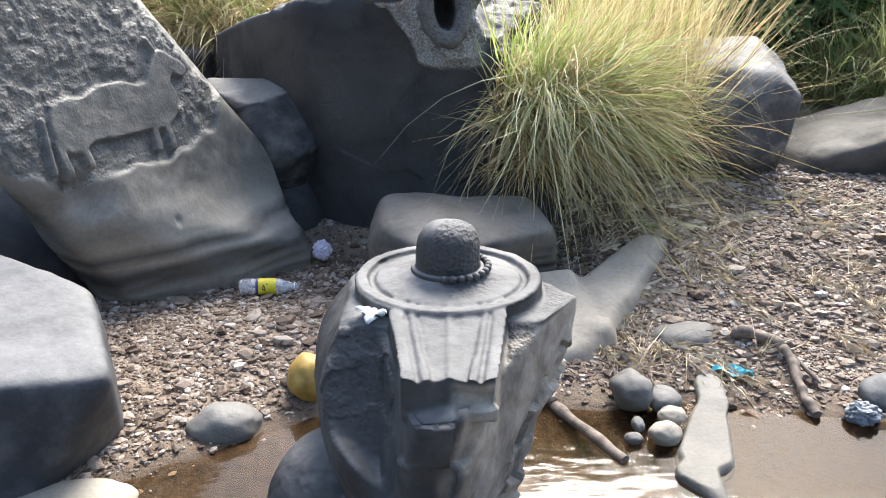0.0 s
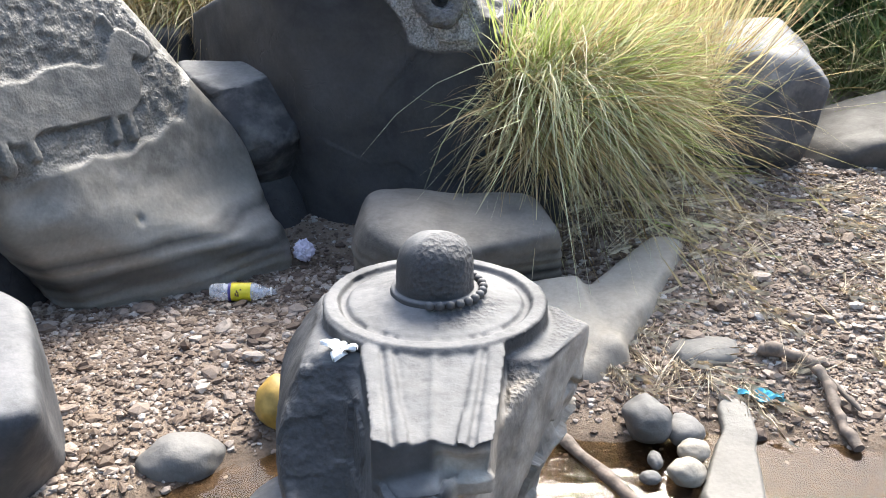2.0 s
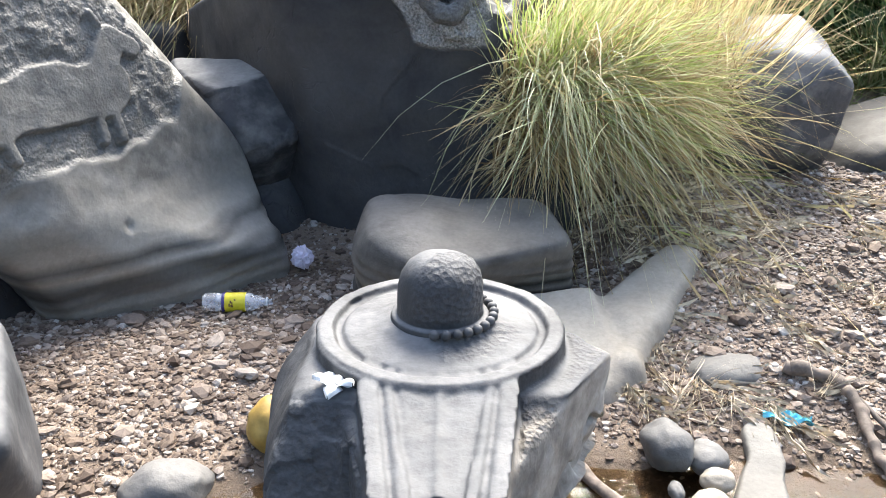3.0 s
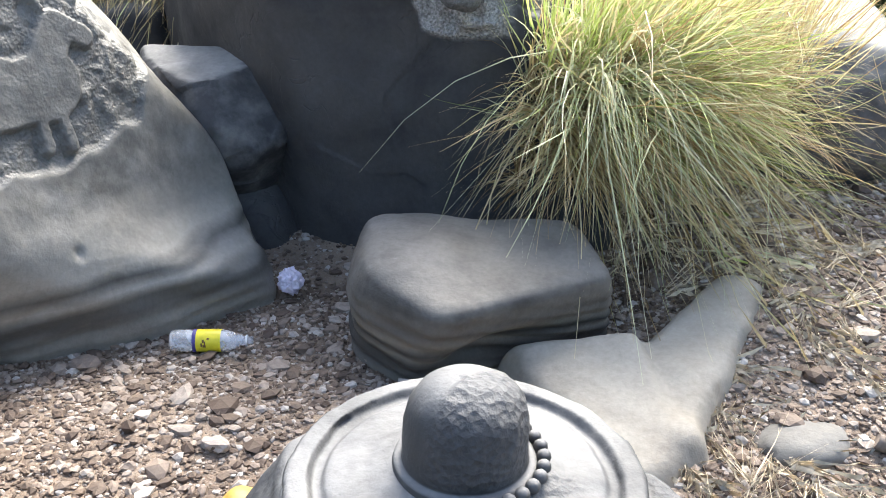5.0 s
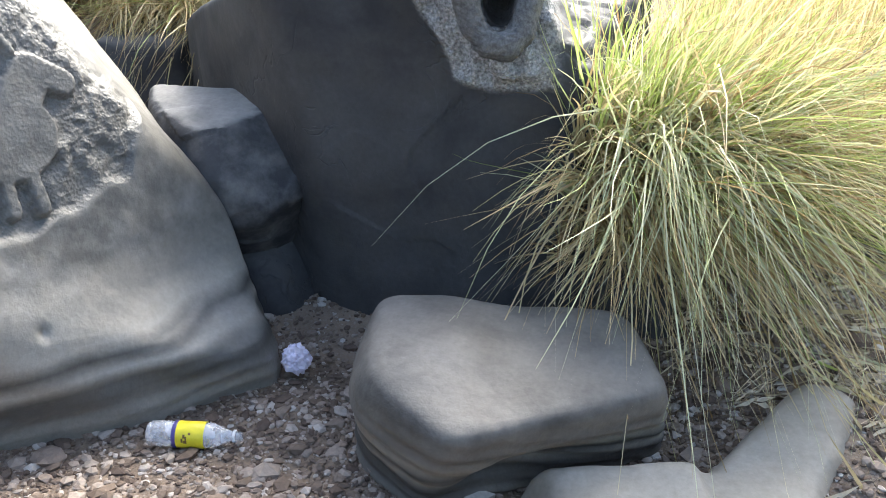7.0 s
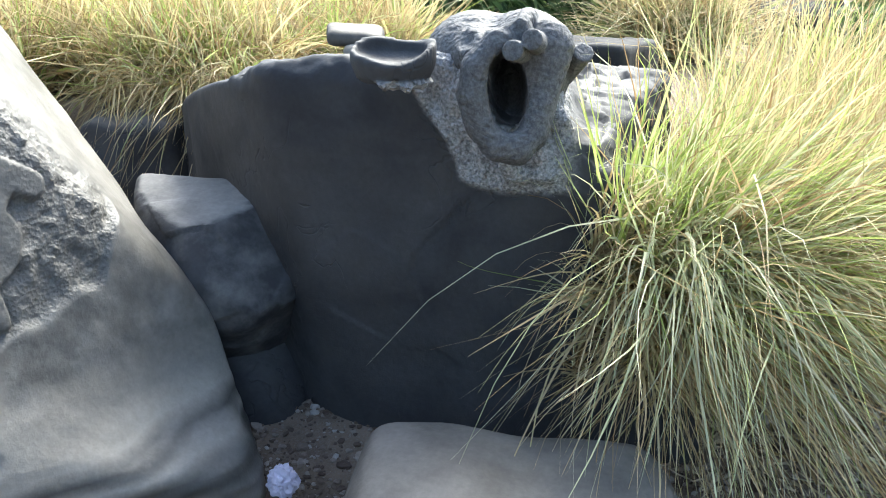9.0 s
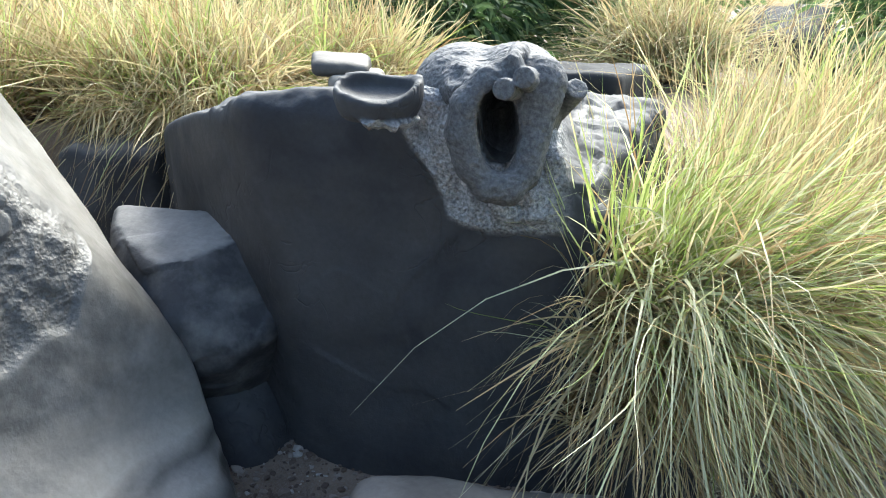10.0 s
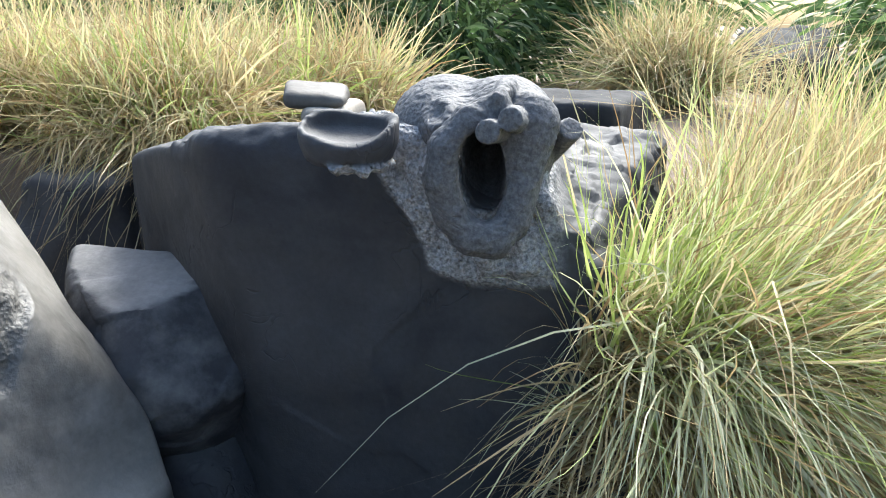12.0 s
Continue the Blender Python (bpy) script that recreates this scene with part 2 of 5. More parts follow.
pcol = ramp(pnt, frac.outputs[0], (0.0, (0.09, 0.06, 0.045)), (0.4, (0.17, 0.122, 0.09)), (0.65, (0.28, 0.22, 0.18)), (0.9, (0.38, 0.325, 0.28)), (1.0, (0.52, 0.48, 0.44)))
pcol = mix(pnt, 0.5, pcol, ramp(pnt, tex(pnt, 90, 4, 0.7), (0.3, 0.4), (0.7, 1)), "MULTIPLY")
pnt.links.new(pcol, pb.inputs["Base Color"])
pb.inputs["Roughness"].default_value = 0.75
bumps(pnt, pb, (tex(pnt, 120, 4, 0.7), 0.4, 0.003))

soil, snt, sb = material("soil")
scol = mix(snt, ramp(snt, tex(snt, 5, 5, 0.6), (0.35, 0), (0.65, 1)), (0.15, 0.105, 0.078), (0.28, 0.21, 0.155))
scol = mix(snt, ramp(snt, tex(snt, 150, 3, 0.8), (0.45, 0), (0.7, 0.8)), scol, (0.27, 0.23, 0.19))
sgeo = node(snt, "ShaderNodeNewGeometry")
ssep = node(snt, "ShaderNodeSeparateXYZ")
snt.links.new(sgeo.outputs["Position"], ssep.inputs[0])
wet = node(snt, "ShaderNodeMapRange", {1: -0.035, 2: 0.02, 3: 1.0, 4: 0.0})
snt.links.new(ssep.outputs[2], wet.inputs[0])
scol = mix(snt, wet.outputs[0], scol, mix(snt, ramp(snt, tex(snt, 40, 4, 0.7), (0.4, 0), (0.7, 1)), (0.03, 0.018, 0.009), (0.08, 0.05, 0.026)))
snt.links.new(scol, sb.inputs["Base Color"])
sb.inputs["Roughness"].default_value = 0.85
bumps(snt, sb, (tex(snt, 30, 5, 0.7), 0.7, 0.02), (tex(snt, 160, 4, 0.8), 0.6, 0.006))

water, wnt, wb = material("water")
wb.inputs["Base Color"].default_value = (0.62, 0.46, 0.29, 1)
wb.inputs["Transmission Weight"].default_value = 1
wb.inputs["IOR"].default_value = 1.33
wb.inputs["Roughness"].default_value = 0.03
bumps(wnt, wb, (tex(wnt, 7, 3, 0.5, stretch=(1, 2.2, 1)), 0.10, 0.02), (tex(wnt, 24, 2, 0.5), 0.02, 0.004))


def plain(name, colour, rough=0.6, scale=40, spread=0.25, bump=0.2):
    m, nt, b = material(name)
    d = tuple(c * (1 - spread) for c in colour)
    l = tuple(min(1, c * (1 + spread)) for c in colour)
    nt.links.new(mix(nt, ramp(nt, tex(nt, scale, 4), (0.35, 0), (0.65, 1)), d, l), b.inputs["Base Color"])
    b.inputs["Roughness"].default_value = rough
    bumps(nt, b, (tex(nt, scale * 2, 3), bump, 0.004))
    return m


def blades_material(name, *stops):
    m, nt, b = material(name)
    isl = node(nt, "ShaderNodeNewGeometry").outputs["Random Per Island"]
    col = ramp(nt, isl, *stops)
    col = mix(nt, 0.4, col, ramp(nt, tex(nt, 25, 3), (0.3, 0.6), (0.7, 1)), "MULTIPLY")
    nt.links.new(col, b.inputs["Base Color"])
    b.inputs["Roughness"].default_value = 0.5
    trans = node(nt, "ShaderNodeBsdfTranslucent")
    nt.links.new(col, trans.inputs[0])
    ms = node(nt, "ShaderNodeMixShader", {0: 0.5})
    nt.links.new(b.outputs[0], ms.inputs[1])
    nt.links.new(trans.outputs[0], ms.inputs[2])
    nt.links.new(ms.outputs[0], nt.nodes["Material Output"].inputs[0])
    return m


green_grass = blades_material("green_grass", (0.0, (0.239, 0.313, 0.083)), (0.4, (0.405, 0.497, 0.138)), (0.7, (0.534, 0.626, 0.221)), (1.0, (0.644, 0.681, 0.405)))
dry_grass = blades_material("dry_grass", (0.0, (0.272, 0.178, 0.085)), (0.25, (0.476, 0.365, 0.187)), (0.7, (0.680, 0.586, 0.365)), (1.0, (0.578, 0.527, 0.246)))
olive_grass = blades_material("olive_grass", (0.0, (0.14, 0.19, 0.06)), (0.5, (0.29, 0.34, 0.12)), (1.0, (0.46, 0.47, 0.23)))
bush_leaf = blades_material("bush_leaf", (0.0, (0.04, 0.085, 0.03)), (0.5, (0.11, 0.19, 0.065)), (1.0, (0.25, 0.35, 0.14)))
pale_grass = blades_material("pale_grass", (0.0, (0.414, 0.450, 0.225)), (0.5, (0.612, 0.657, 0.396)), (1.0, (0.738, 0.711, 0.522)))


# ---- ground and water ----
def shore(x):
    """Where the pool ends: the depth line of its far bank."""
    return np.interp(x, [-3, -1.4, -1.0, -0.75, -0.55, -0.4, 0.3, 0.7, 1.0, 1.3, 1.6, 3], [0.2, 1.3, 1.8, 2.04, 2.2, 2.3, 2.34, 2.36, 2.31, 2.29, 2.2, 1.6])


def ground_height(x, y):
    d = y - shore(x)
    z = np.where(d < 0, np.maximum(-0.10, 0.25 * d), 0)
    left = np.interp(y, [2.0, 2.4, 2.7, 3.0, 3.2, 3.55, 3.9, 4.3], [0, 0.03, 0.045, 0.02, 0.005, 0.0, 0.06, 0.1])
    right = np.interp(y, [2.2, 2.45, 2.92, 3.3, 3.9, 4.5, 5.2, 6.5, 8], [0, 0.025, 0.13, 0.22, 0.31, 0.40, 0.55, 0.85, 1.0])
    w = step(0.3, 1.0, x)
    z = np.where(d > 0, (left * (1 - w) + right * w) * np.clip(d / 0.12, 0, 1), z)
    mound = 0.24 * np.exp(-((x - 0.35) / 0.5) ** 2 - ((y - 4.0) / 0.4) ** 2)
    terrace = step(4.7, 5.05, y + 0.12 * np.sin(5 * x)) * (1 - step(0.35, 1.6, x - 0.3 * (y - 4.5)))
    z = z + mound * (1 - terrace)
    z = z * (1 - terrace) + terrace * (0.86 + 0.06 * np.clip(y - 5, 0, 3))
    rim = np.maximum(step(2.2, 3.05, np.abs(x) + 0.2 * np.sin(2 * y)), step(-2.4, -3.4, y + 0.3 * np.sin(1.7 * x)))
    z = np.where(d < 0, z * (1 - rim) + 0.2 * rim, np.maximum(z, 0.2 * rim))
    far = step(7, 10, np.hypot(x, y - 2))
    z = z * (1 - far) + far * np.where(y > 2, 1.08, 0.25)
    return z - 0.005


def ground_top(x, y):
    p = np.stack([x, y, np.zeros_like(x)], 1)
    return ground_height(x, y) + (0.012 * fbm(p, 4, 3) + 0.004 * fbm(p, 30, 2)) * (np.abs(p).max(1) < 12)


def ground_mesh():
    fine = np.concatenate([[-900, -200, -60, -25, -12, -8, -6], np.arange(-4.6, -2.85, 0.12), np.arange(-2.8, 2.8, 0.025), np.arange(2.8, 6, 0.2), [7, 9, 14, 25, 60, 200, 900]])
    deep = np.concatenate([[-900, -200, -60, -25, -12, -8, -6], np.arange(-4.5, -0.1, 0.12), np.arange(0, 5.2, 0.025), np.arange(5.2, 10, 0.15), [11, 13, 16, 25, 60, 200, 900]])
    gx, gy = np.meshgrid(fine, deep, indexing="ij")
    p = np.stack([gx.ravel(), gy.ravel(), np.zeros(gx.size)], 1)
    p[:, 2] = ground_top(p[:, 0], p[:, 1])
    nx, ny = gx.shape
    i = np.arange(nx * ny).reshape(nx, ny)
    q = np.stack([i[:-1, :-1], i[1:, :-1], i[1:, 1:], i[:-1, 1:]], -1).reshape(-1, 4)
    return fill_mesh(bpy.data.meshes.new("ground"), p, q)


ground = part("ground", ground_mesh(), soil)
tagged(ground, "brown stony riverbed soil with gravel and straw", "ground", kind="structure")


def water_mesh():
    bm = bmesh.new()
    bmesh.ops.create_grid(bm, x_segments=40, y_segments=40, size=1)
    for v in bm.verts:
        v.co = Vector((v.co.x * 3.2, v.co.y * 3.2 - 0.7, -0.022))
    return bm


pool = part("water", water_mesh(), water)
pool.visible_shadow = False
tagged(pool, "shallow still brownish pool reflecting a pale sky", "water", kind="structure")


def tooled_zone(me, values):
    a = me.attributes.new("tooled", "FLOAT", "POINT")
    a.data.foreach_set("value", np.ascontiguousarray(values, np.float32))


def points_of(me):
    co = np.zeros(len(me.vertices) * 3, np.float32)
    me.vertices.foreach_get("co", co)
    return co.reshape(-1, 3).astype(float)


# ---- the carved stone with the domed emblem ----
CX, CY, TOP = 0.012, 1.785, 0.62


def spout_half(y):
    return np.interp(y, [1.34, 1.57, 1.8], [0.092, 0.124, 0.127])


def altar_shape(X, Y, Z):
    body = slabs(X, Y, Z, [
        ((0, 1.7, 0.592), (0.02, 0.04, 1)), ((0.298, 1.725, 0.6), (0.845, -0.525, -0.05)), ((0.31, 1.78, 0.45), (0.93, -0.10, -0.36)), ((-0.15, 1.965, 0.6), (-0.62, 0.72, 0.28)), ((0, 2.075, 0.56), (0.0, 0.93, 0.36)), ((0, 2.02, 0.60), (0.0, 0.55, 0.84)), ((0.268, 1.83, 0.58), (0.74, 0.66, 0.1)),
        ((0.18, 1.605, 0.59), (0.12, -0.80, 0.52)), ((0, 1.318, 0.5), (0.05, -1, -0.02)), ((0, 1.7, -0.2), (0, 0, -1))], 0.005)
    flank = slabs(X, Y, Z, [
        ((-0.235, 1.74, 0.575), (-0.80, -0.06, 0.60)), ((-0.30, 1.70, 0.43), (-0.97, -0.20, 0.12)), ((-0.30, 1.66, 0.28), (-0.88, -0.28, -0.38)), ((-0.23, 1.42, 0.40), (-0.62, -0.78, 0.04)), ((-0.20, 1.42, 0.22), (-0.35, -0.80, -0.48))], 0.03)
    body = cut(body, -flank, 0.02)
    chip = slabs(X, Y, Z, [((-0.16, 1.588, 0.582), (0.16, 0.86, -0.48)), ((-0.108, 1.5, 0.5), (1, -0.12, 0)), ((-0.3, 1.5, 0.44), (-0.6, -0.1, -0.75)), ((0, 1.1, 0.5), (0, -1, 0)), ((-0.2, 1.4, 0.75), (0, 0, 1)), ((-0.262, 1.5, 0.5), (-0.95, 0.1, 0.2))], 0.012)
    body = cut(body, chip, 0.012)
    body = join(body, blob(X, Y, Z, (-0.30, 1.70, 0.07), (0.13, 0.18, 0.16)), 0.02)
    body = join(body, blob(X, Y, Z, (-0.17, 1.50, 0.02), (0.12, 0.14, 0.17)), 0.02)
    r = np.sqrt((X - CX) ** 2 + (Y - CY) ** 2)
    pan = TOP + np.interp(r, [0, 0.09, 0.12, 0.168, 0.176, 0.184, 0.192, 0.214, 0.222], [0.024, 0.024, 0.012, 0.004, -0.004, -0.004, 0.008, 0.008, 0.0]).astype(np.float32)
    disc = np.maximum(np.maximum(Z - pan, r - 0.222), 0.5 - Z)
    s = np.abs(X - CX)
    half = spout_half(Y)
    groove = np.exp(-((s - half + 0.034) / 0.006) ** 2) * 0.007 + np.exp(-((s - half + 0.056) / 0.005) ** 2) * 0.006 * step(1.40, 1.44, Y)
    lip = 0.007 * step(-0.055, -0.062, s - half) * step(1.60, 1.52, Y)
    roof = TOP + 0.002 - 0.03 * step(1.62, 1.33, Y) - groove - lip + 0.004 * np.exp(-(s / 0.007) ** 2) * step(1.72, 1.6, Y)
    spout = np.maximum(np.maximum(Z - roof, (s - half) * 0.95), np.maximum(1.345 - Y + 0.008 * np.sin(55 * X + 1), Y - CY))
    spout = np.maximum(spout, 0.50 - Z - 0.25 * (Y - 1.34))
    bib = slabs(X, Y, Z, [((0, 1.300, 0.52), (0.1, -0.95, -0.12)), ((0, 1.34, 0.532), (0, -0.15, 1)), ((-0.075, 1.36, 0.5), (-0.9, -0.3, 0.1)), ((0.06, 1.36, 0.45), (0.845, -0.525, -0.05)), ((0, 1.6, 0.5), (0, 1, 0)), ((0, 1.4, 0.2), (0, 0, -1))], 0.008)
    body = join(body, bib, 0.012)
    return join(join(body, disc, 0.008), spout, 0.005)


def altar_zone(p):
    s = np.abs(p[:, 0] - CX)
    half = spout_half(p[:, 1])
    r = np.hypot(p[:, 0] - CX, p[:, 1] - CY)
    z = step(0.004, 0.012, s - half) * step(1.62, 1.58, p[:, 1]) * step(0.34, 0.44, p[:, 2]) * step(0.592, 0.580, p[:, 2])
    z = np.maximum(z, 0.5 * step(0.075, 0.09, r) * step(0.16, 0.12, r) * step(-0.01, 0.01, p[:, 0] - CX) * step(CY, CY - 0.04, p[:, 1]) * (p[:, 2] > 0.6))
    z = np.maximum(z, step(0.228, 0.245, r) * step(0.10, 0.16, p[:, 0]) * step(1.62, 1.68, p[:, 1]) * step(0.56, 0.58, p[:, 2]) * 0.4)
    flank = 0.845 * (p[:, 0] - 0.298) - 0.525 * (p[:, 1] - 1.725) - 0.05 * (p[:, 2] - 0.6)
    return z * step(-0.004, -0.02, flank)


def altar_relief(p, n):
    flat = step(0.57, 0.60, p[:, 2]) * (n[:, 2] > 0.5)
    z = altar_zone(p)
    d = 0.009 * fbm(p, 5, 2) * (1 - flat) + 0.0012 * fbm(p, 40, 2)
    front = step(1.37, 1.34, p[:, 1]) * step(0.575, 0.55, p[:, 2]) * step(-0.13, -0.09, p[:, 0])
    side = step(0.5, 0.75, n[:, 0]) * step(0.02, -0.03, p[:, 2] - 0.50 - 0.8 * (p[:, 1] - 1.72))
    chip = z * (p[:, 0] < -0.09)
    d += 0.20 * facets(p, 0.10, 3) * front + 0.10 * facets(p, 0.09, 8) * chip + 0.28 * facets(p, 0.075, 5) * side + 0.012 * np.abs(fbm(p, 13, 2, 5)) * side - 0.014 * side
    peck = fbm(p * np.array([1, 1, 1.8]), 48, 2, 9)
    return d + (z - 0.8 * chip) * (0.0045 * peck + 0.004 * fbm(p, 22, 2, 4))


altar = new("carved_altar_stone")
tagged(altar, "dark grey carved stone altar with round rimmed disc and domed emblem", "stone carving")
altar_me = carve("boulder", (-0.50, 1.22, -0.16), (0.42, 2.14, 0.68), 0.0045, altar_shape, altar_relief)
ap = points_of(altar_me)
tooled_zone(altar_me, altar_zone(ap) * np.where(ap[:, 0] < -0.08, 0.3, 1.0))
# Right flank painted paler brown: stone tone plus the light falling on it.
cut_face = 0.845 * (ap[:, 0] - 0.298) - 0.525 * (ap[:, 1] - 1.725) - 0.05 * (ap[:, 2] - 0.6)
face_tone = altar_me.attributes.new("face_tone", "FLOAT", "POINT")
face_tone.data.foreach_set("value", np.ascontiguousarray(step(1.315, 1.335, ap[:, 1]) * step(-0.05, -0.03, np.maximum(cut_face, 0.93 * (ap[:, 0] - 0.31) - 0.10 * (ap[:, 1] - 1.78) - 0.36 * (ap[:, 2] - 0.45))) * step(0.585, 0.57, ap[:, 2]) * (0.55 + 0.45 * step(-0.3, 0.3, fbm(ap, 7, 3, 31))), np.float32))
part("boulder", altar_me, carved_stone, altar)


def dome_mesh():
    prof = [(0.0, 0.148), (0.02, 0.147), (0.04, 0.140), (0.056, 0.127), (0.068, 0.106), (0.073, 0.08), (0.0745, 0.05), (0.0745, 0.025), (0.0755, 0.020), (0.084, 0.018), (0.086, 0.010), (0.087, -0.008)]
    seg = 64
    bm = bmesh.new()
    rings = []
    for r, h in prof[1:]:
        ring = []
        for i in range(seg):
            a = 2 * math.pi * i / seg
            v = Vector((math.cos(a) * r, math.sin(a) * r, h))
            chipped = 0.5 + 0.5 * math.tanh(6 * (math.cos(a + 0.9)))
            v *= 1 + 0.02 * noise.noise(v * 14) + 0.03 * chipped * noise.noise(v * 70) * (h > 0.025)
            ring.append(bm.verts.new(v))
        rings.append(ring)
    cap = bm.verts.new((0, 0, prof[0][1]))
    for i in range(seg):
        j = (i + 1) % seg
        bm.faces.new((cap, rings[0][i], rings[0][j]))
        for a, b in zip(rings, rings[1:]):
            bm.faces.new((a[i], b[i], b[j], a[j]))
    for f in bm.faces:
        f.smooth = True
    return bm


dome_me = bpy.data.meshes.new("dome")
dbm = dome_mesh()
bmesh.ops.subdivide_edges(dbm, edges=dbm.edges, cuts=1, use_grid_fill=True)
dbm.to_mesh(dome_me)
dbm.free()
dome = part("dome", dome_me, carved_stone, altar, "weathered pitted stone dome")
dome.location, dome.scale = (CX, CY - 0.005, TOP + 0.016), (1.02, 1.02, 0.85)
dpts = points_of(dome_me)
tooled_zone(dome_me, 0.45 * step(-0.1, 0.3, np.cos(np.arctan2(dpts[:, 1], dpts[:, 0]) + 0.75)) * step(0.02, 0.03, dpts[:, 2]))
bead_me = bpy.data.meshes.new("bead")
bb = ball(0.0092, 2)
bb.to_mesh(bead_me)
bb.free()
for i in range(30):
    a = 2 * math.pi * i / 30
    x, y = math.cos(a), math.sin(a)
    if x < -0.28 and y < 0.6:
        continue
    o = part("bead", bead_me, carved_stone, altar)
    o.location = (CX + 0.094 * x, CY - 0.005 + 0.094 * y, TOP + 0.032)

# ---- the tilted stone with the animal relief ----
RN, RP = unit((0.886, -0.39, 0.25)), np.array((-1.05, 3.055, 0.347))
RU = unit((0.39, 0.886, 0))
RV = np.cross(RN, RU)


def relief_shape(X, Y, Z):
    body = slabs(X, Y, Z, [
        (RP, RN), ((-0.942, 3.507, 0.753), (0.74, 0.34, 0.58)), ((-0.87, 3.76, 0.66), (0.40, 0.90, 0.0)), ((-1.3, 3.3, 1.40), (0.1, 0, 1)), ((-1.3, 2.62, 0.45), (-0.50, -0.62, -0.58)), ((-1.10, 3.085, 0.03), (0.51, -0.76, -0.41)),
        ((-1.50, 2.7, 0.6), (-1, -0.2, 0.0)), ((-1.3, 3.2, -0.2), (0, 0, -1)), ((-1.35, 2.75, 1.42), (-0.2, -0.3, 1)), ((-1.36, 2.50, 0.8), (-0.3, -0.95, -0.1))], 0.016)
    toe = slabs(X, Y, Z, [
        (RP, (0.54, -0.50, 0.67)), ((-0.80, 3.19, 0.06), (0.35, -0.93, -0.06)), ((-0.75, 3.60, 0.45), (0.45, 0.88, 0.12)), ((-0.575, 3.35, 0.1), (0.95, 0.2, 0.12)),
        ((-1.34, 2.95, 0.05), (-0.8, -0.45, -0.3)), ((-1.10, 3.085, 0.03), (0.51, -0.76, -0.41)), ((-1, 3.75, 0.1), (0, 1, 0.2)), ((-1, 3.4, -0.2), (0, 0, -1)), ((-0.66, 3.35, 0.17), (0.5, -0.1, 0.85))], 0.03)
    body = join(body, toe, 0.10)
    body = cut(body, blob(X, Y, Z, RP + 0.09 * RN - 0.40 * RU + 0.15 * RV, (0.16, 0.16, 0.11)), 0.05)
    return cut(body, blob(X, Y, Z, RP + 0.06 * RN - 0.40 * RU - 0.02 * RV, (0.14, 0.15, 0.13)), 0.03)


def bar2(u, v, a, b, r):
    a, b = np.array(a), np.array(b)
    d = b - a
    t = np.clip(((u - a[0]) * d[0] + (v - a[1]) * d[1]) / d.dot(d), 0, 1)
    return np.hypot(u - a[0] - t * d[0], v - a[1] - t * d[1]) - r


def relief_uv(p):
    return (p - RP) @ RU, (p - RP) @ RV, (p - RP) @ RN


def relief_zone(p):
    u, v, w = relief_uv(p)
    wob = 0.03 * fbm(p, 9, 2)
    edge = np.interp(u, [-0.6, -0.41, -0.12, 0.11, 0.25, 0.39, 0.44, 0.52], [0.33, 0.245, 0.237, 0.252, 0.262, 0.305, 0.40, 0.50])
    return step(-0.012, 0.012, v - edge + wob) * step(-0.12, -0.04, w) * step(0.58, 0.53, u + wob)


def animal(u, v):
    """Distance to the outline of the standing animal on the carved face."""
    d = bar2(u, v, (-0.30, 0.455), (0.10, 0.445), 0.082)
    d = join(d, bar2(u, v, (-0.14, 0.475), (-0.06, 0.475), 0.088), 0.05)
    d = join(d, bar2(u, v, (0.10, 0.46), (0.13, 0.47), 0.085), 0.05)
    d = join(d, bar2(u, v, (-0.345, 0.45), (-0.345, 0.42), 0.075), 0.05)
    d = np.minimum(d, bar2(u, v, (0.10, 0.50), (0.19, 0.60), 0.055))
    d = np.minimum(d, bar2(u, v, (0.19, 0.62), (0.27, 0.57), 0.036))
    d = np.minimum(d, bar2(u, v, (0.16, 0.66), (0.14, 0.70), 0.012))
    for a, b in (((-0.41, 0.40), (-0.40, 0.27)), ((-0.32, 0.38), (-0.30, 0.30)), ((0.05, 0.40), (0.045, 0.29)), ((0.115, 0.40), (0.12, 0.28)), ((-0.44, 0.48), (-0.46, 0.30))):
        d = np.minimum(d, bar2(u, v, a, b, 0.019 if b[0] > -0.44 else 0.010))
    return d


def relief_push(p, n):
    u, v, w = relief_uv(p)
    zone = relief_zone(p) * step(0.3, 0.7, n @ RN)
    a = animal(u, v)
    back = step(-0.005, 0.005, a)
    d = -0.018 * zone * back - 0.012 * zone * back * np.exp(-(np.maximum(a, 0) / 0.02) ** 2) * step(0.42, 0.36, v)
    d += zone * ((0.006 * fbm(p, 17, 3, 3) + 0.16 * facets(p, 0.045, 14) + 0.003 * fbm(p, 50, 2, 4)) * back * step(0.3, 0.55, v + 0.15 * back) + 0.0015 * fbm(p, 18, 2, 8))
    d += 0.010 * fbm(p, 3.5, 2) + 0.0015 * fbm(p, 22, 2)
    low = step(0.32, 0.2, p[:, 2])
    d += low * 0.0018 * np.sin(110 * (p[:, 2] + 0.05 * fbm(p, 3, 2)))
    d -= 0.012 * np.exp(-((u) / 0.012) ** 2 - (v / 0.016) ** 2)
    return d


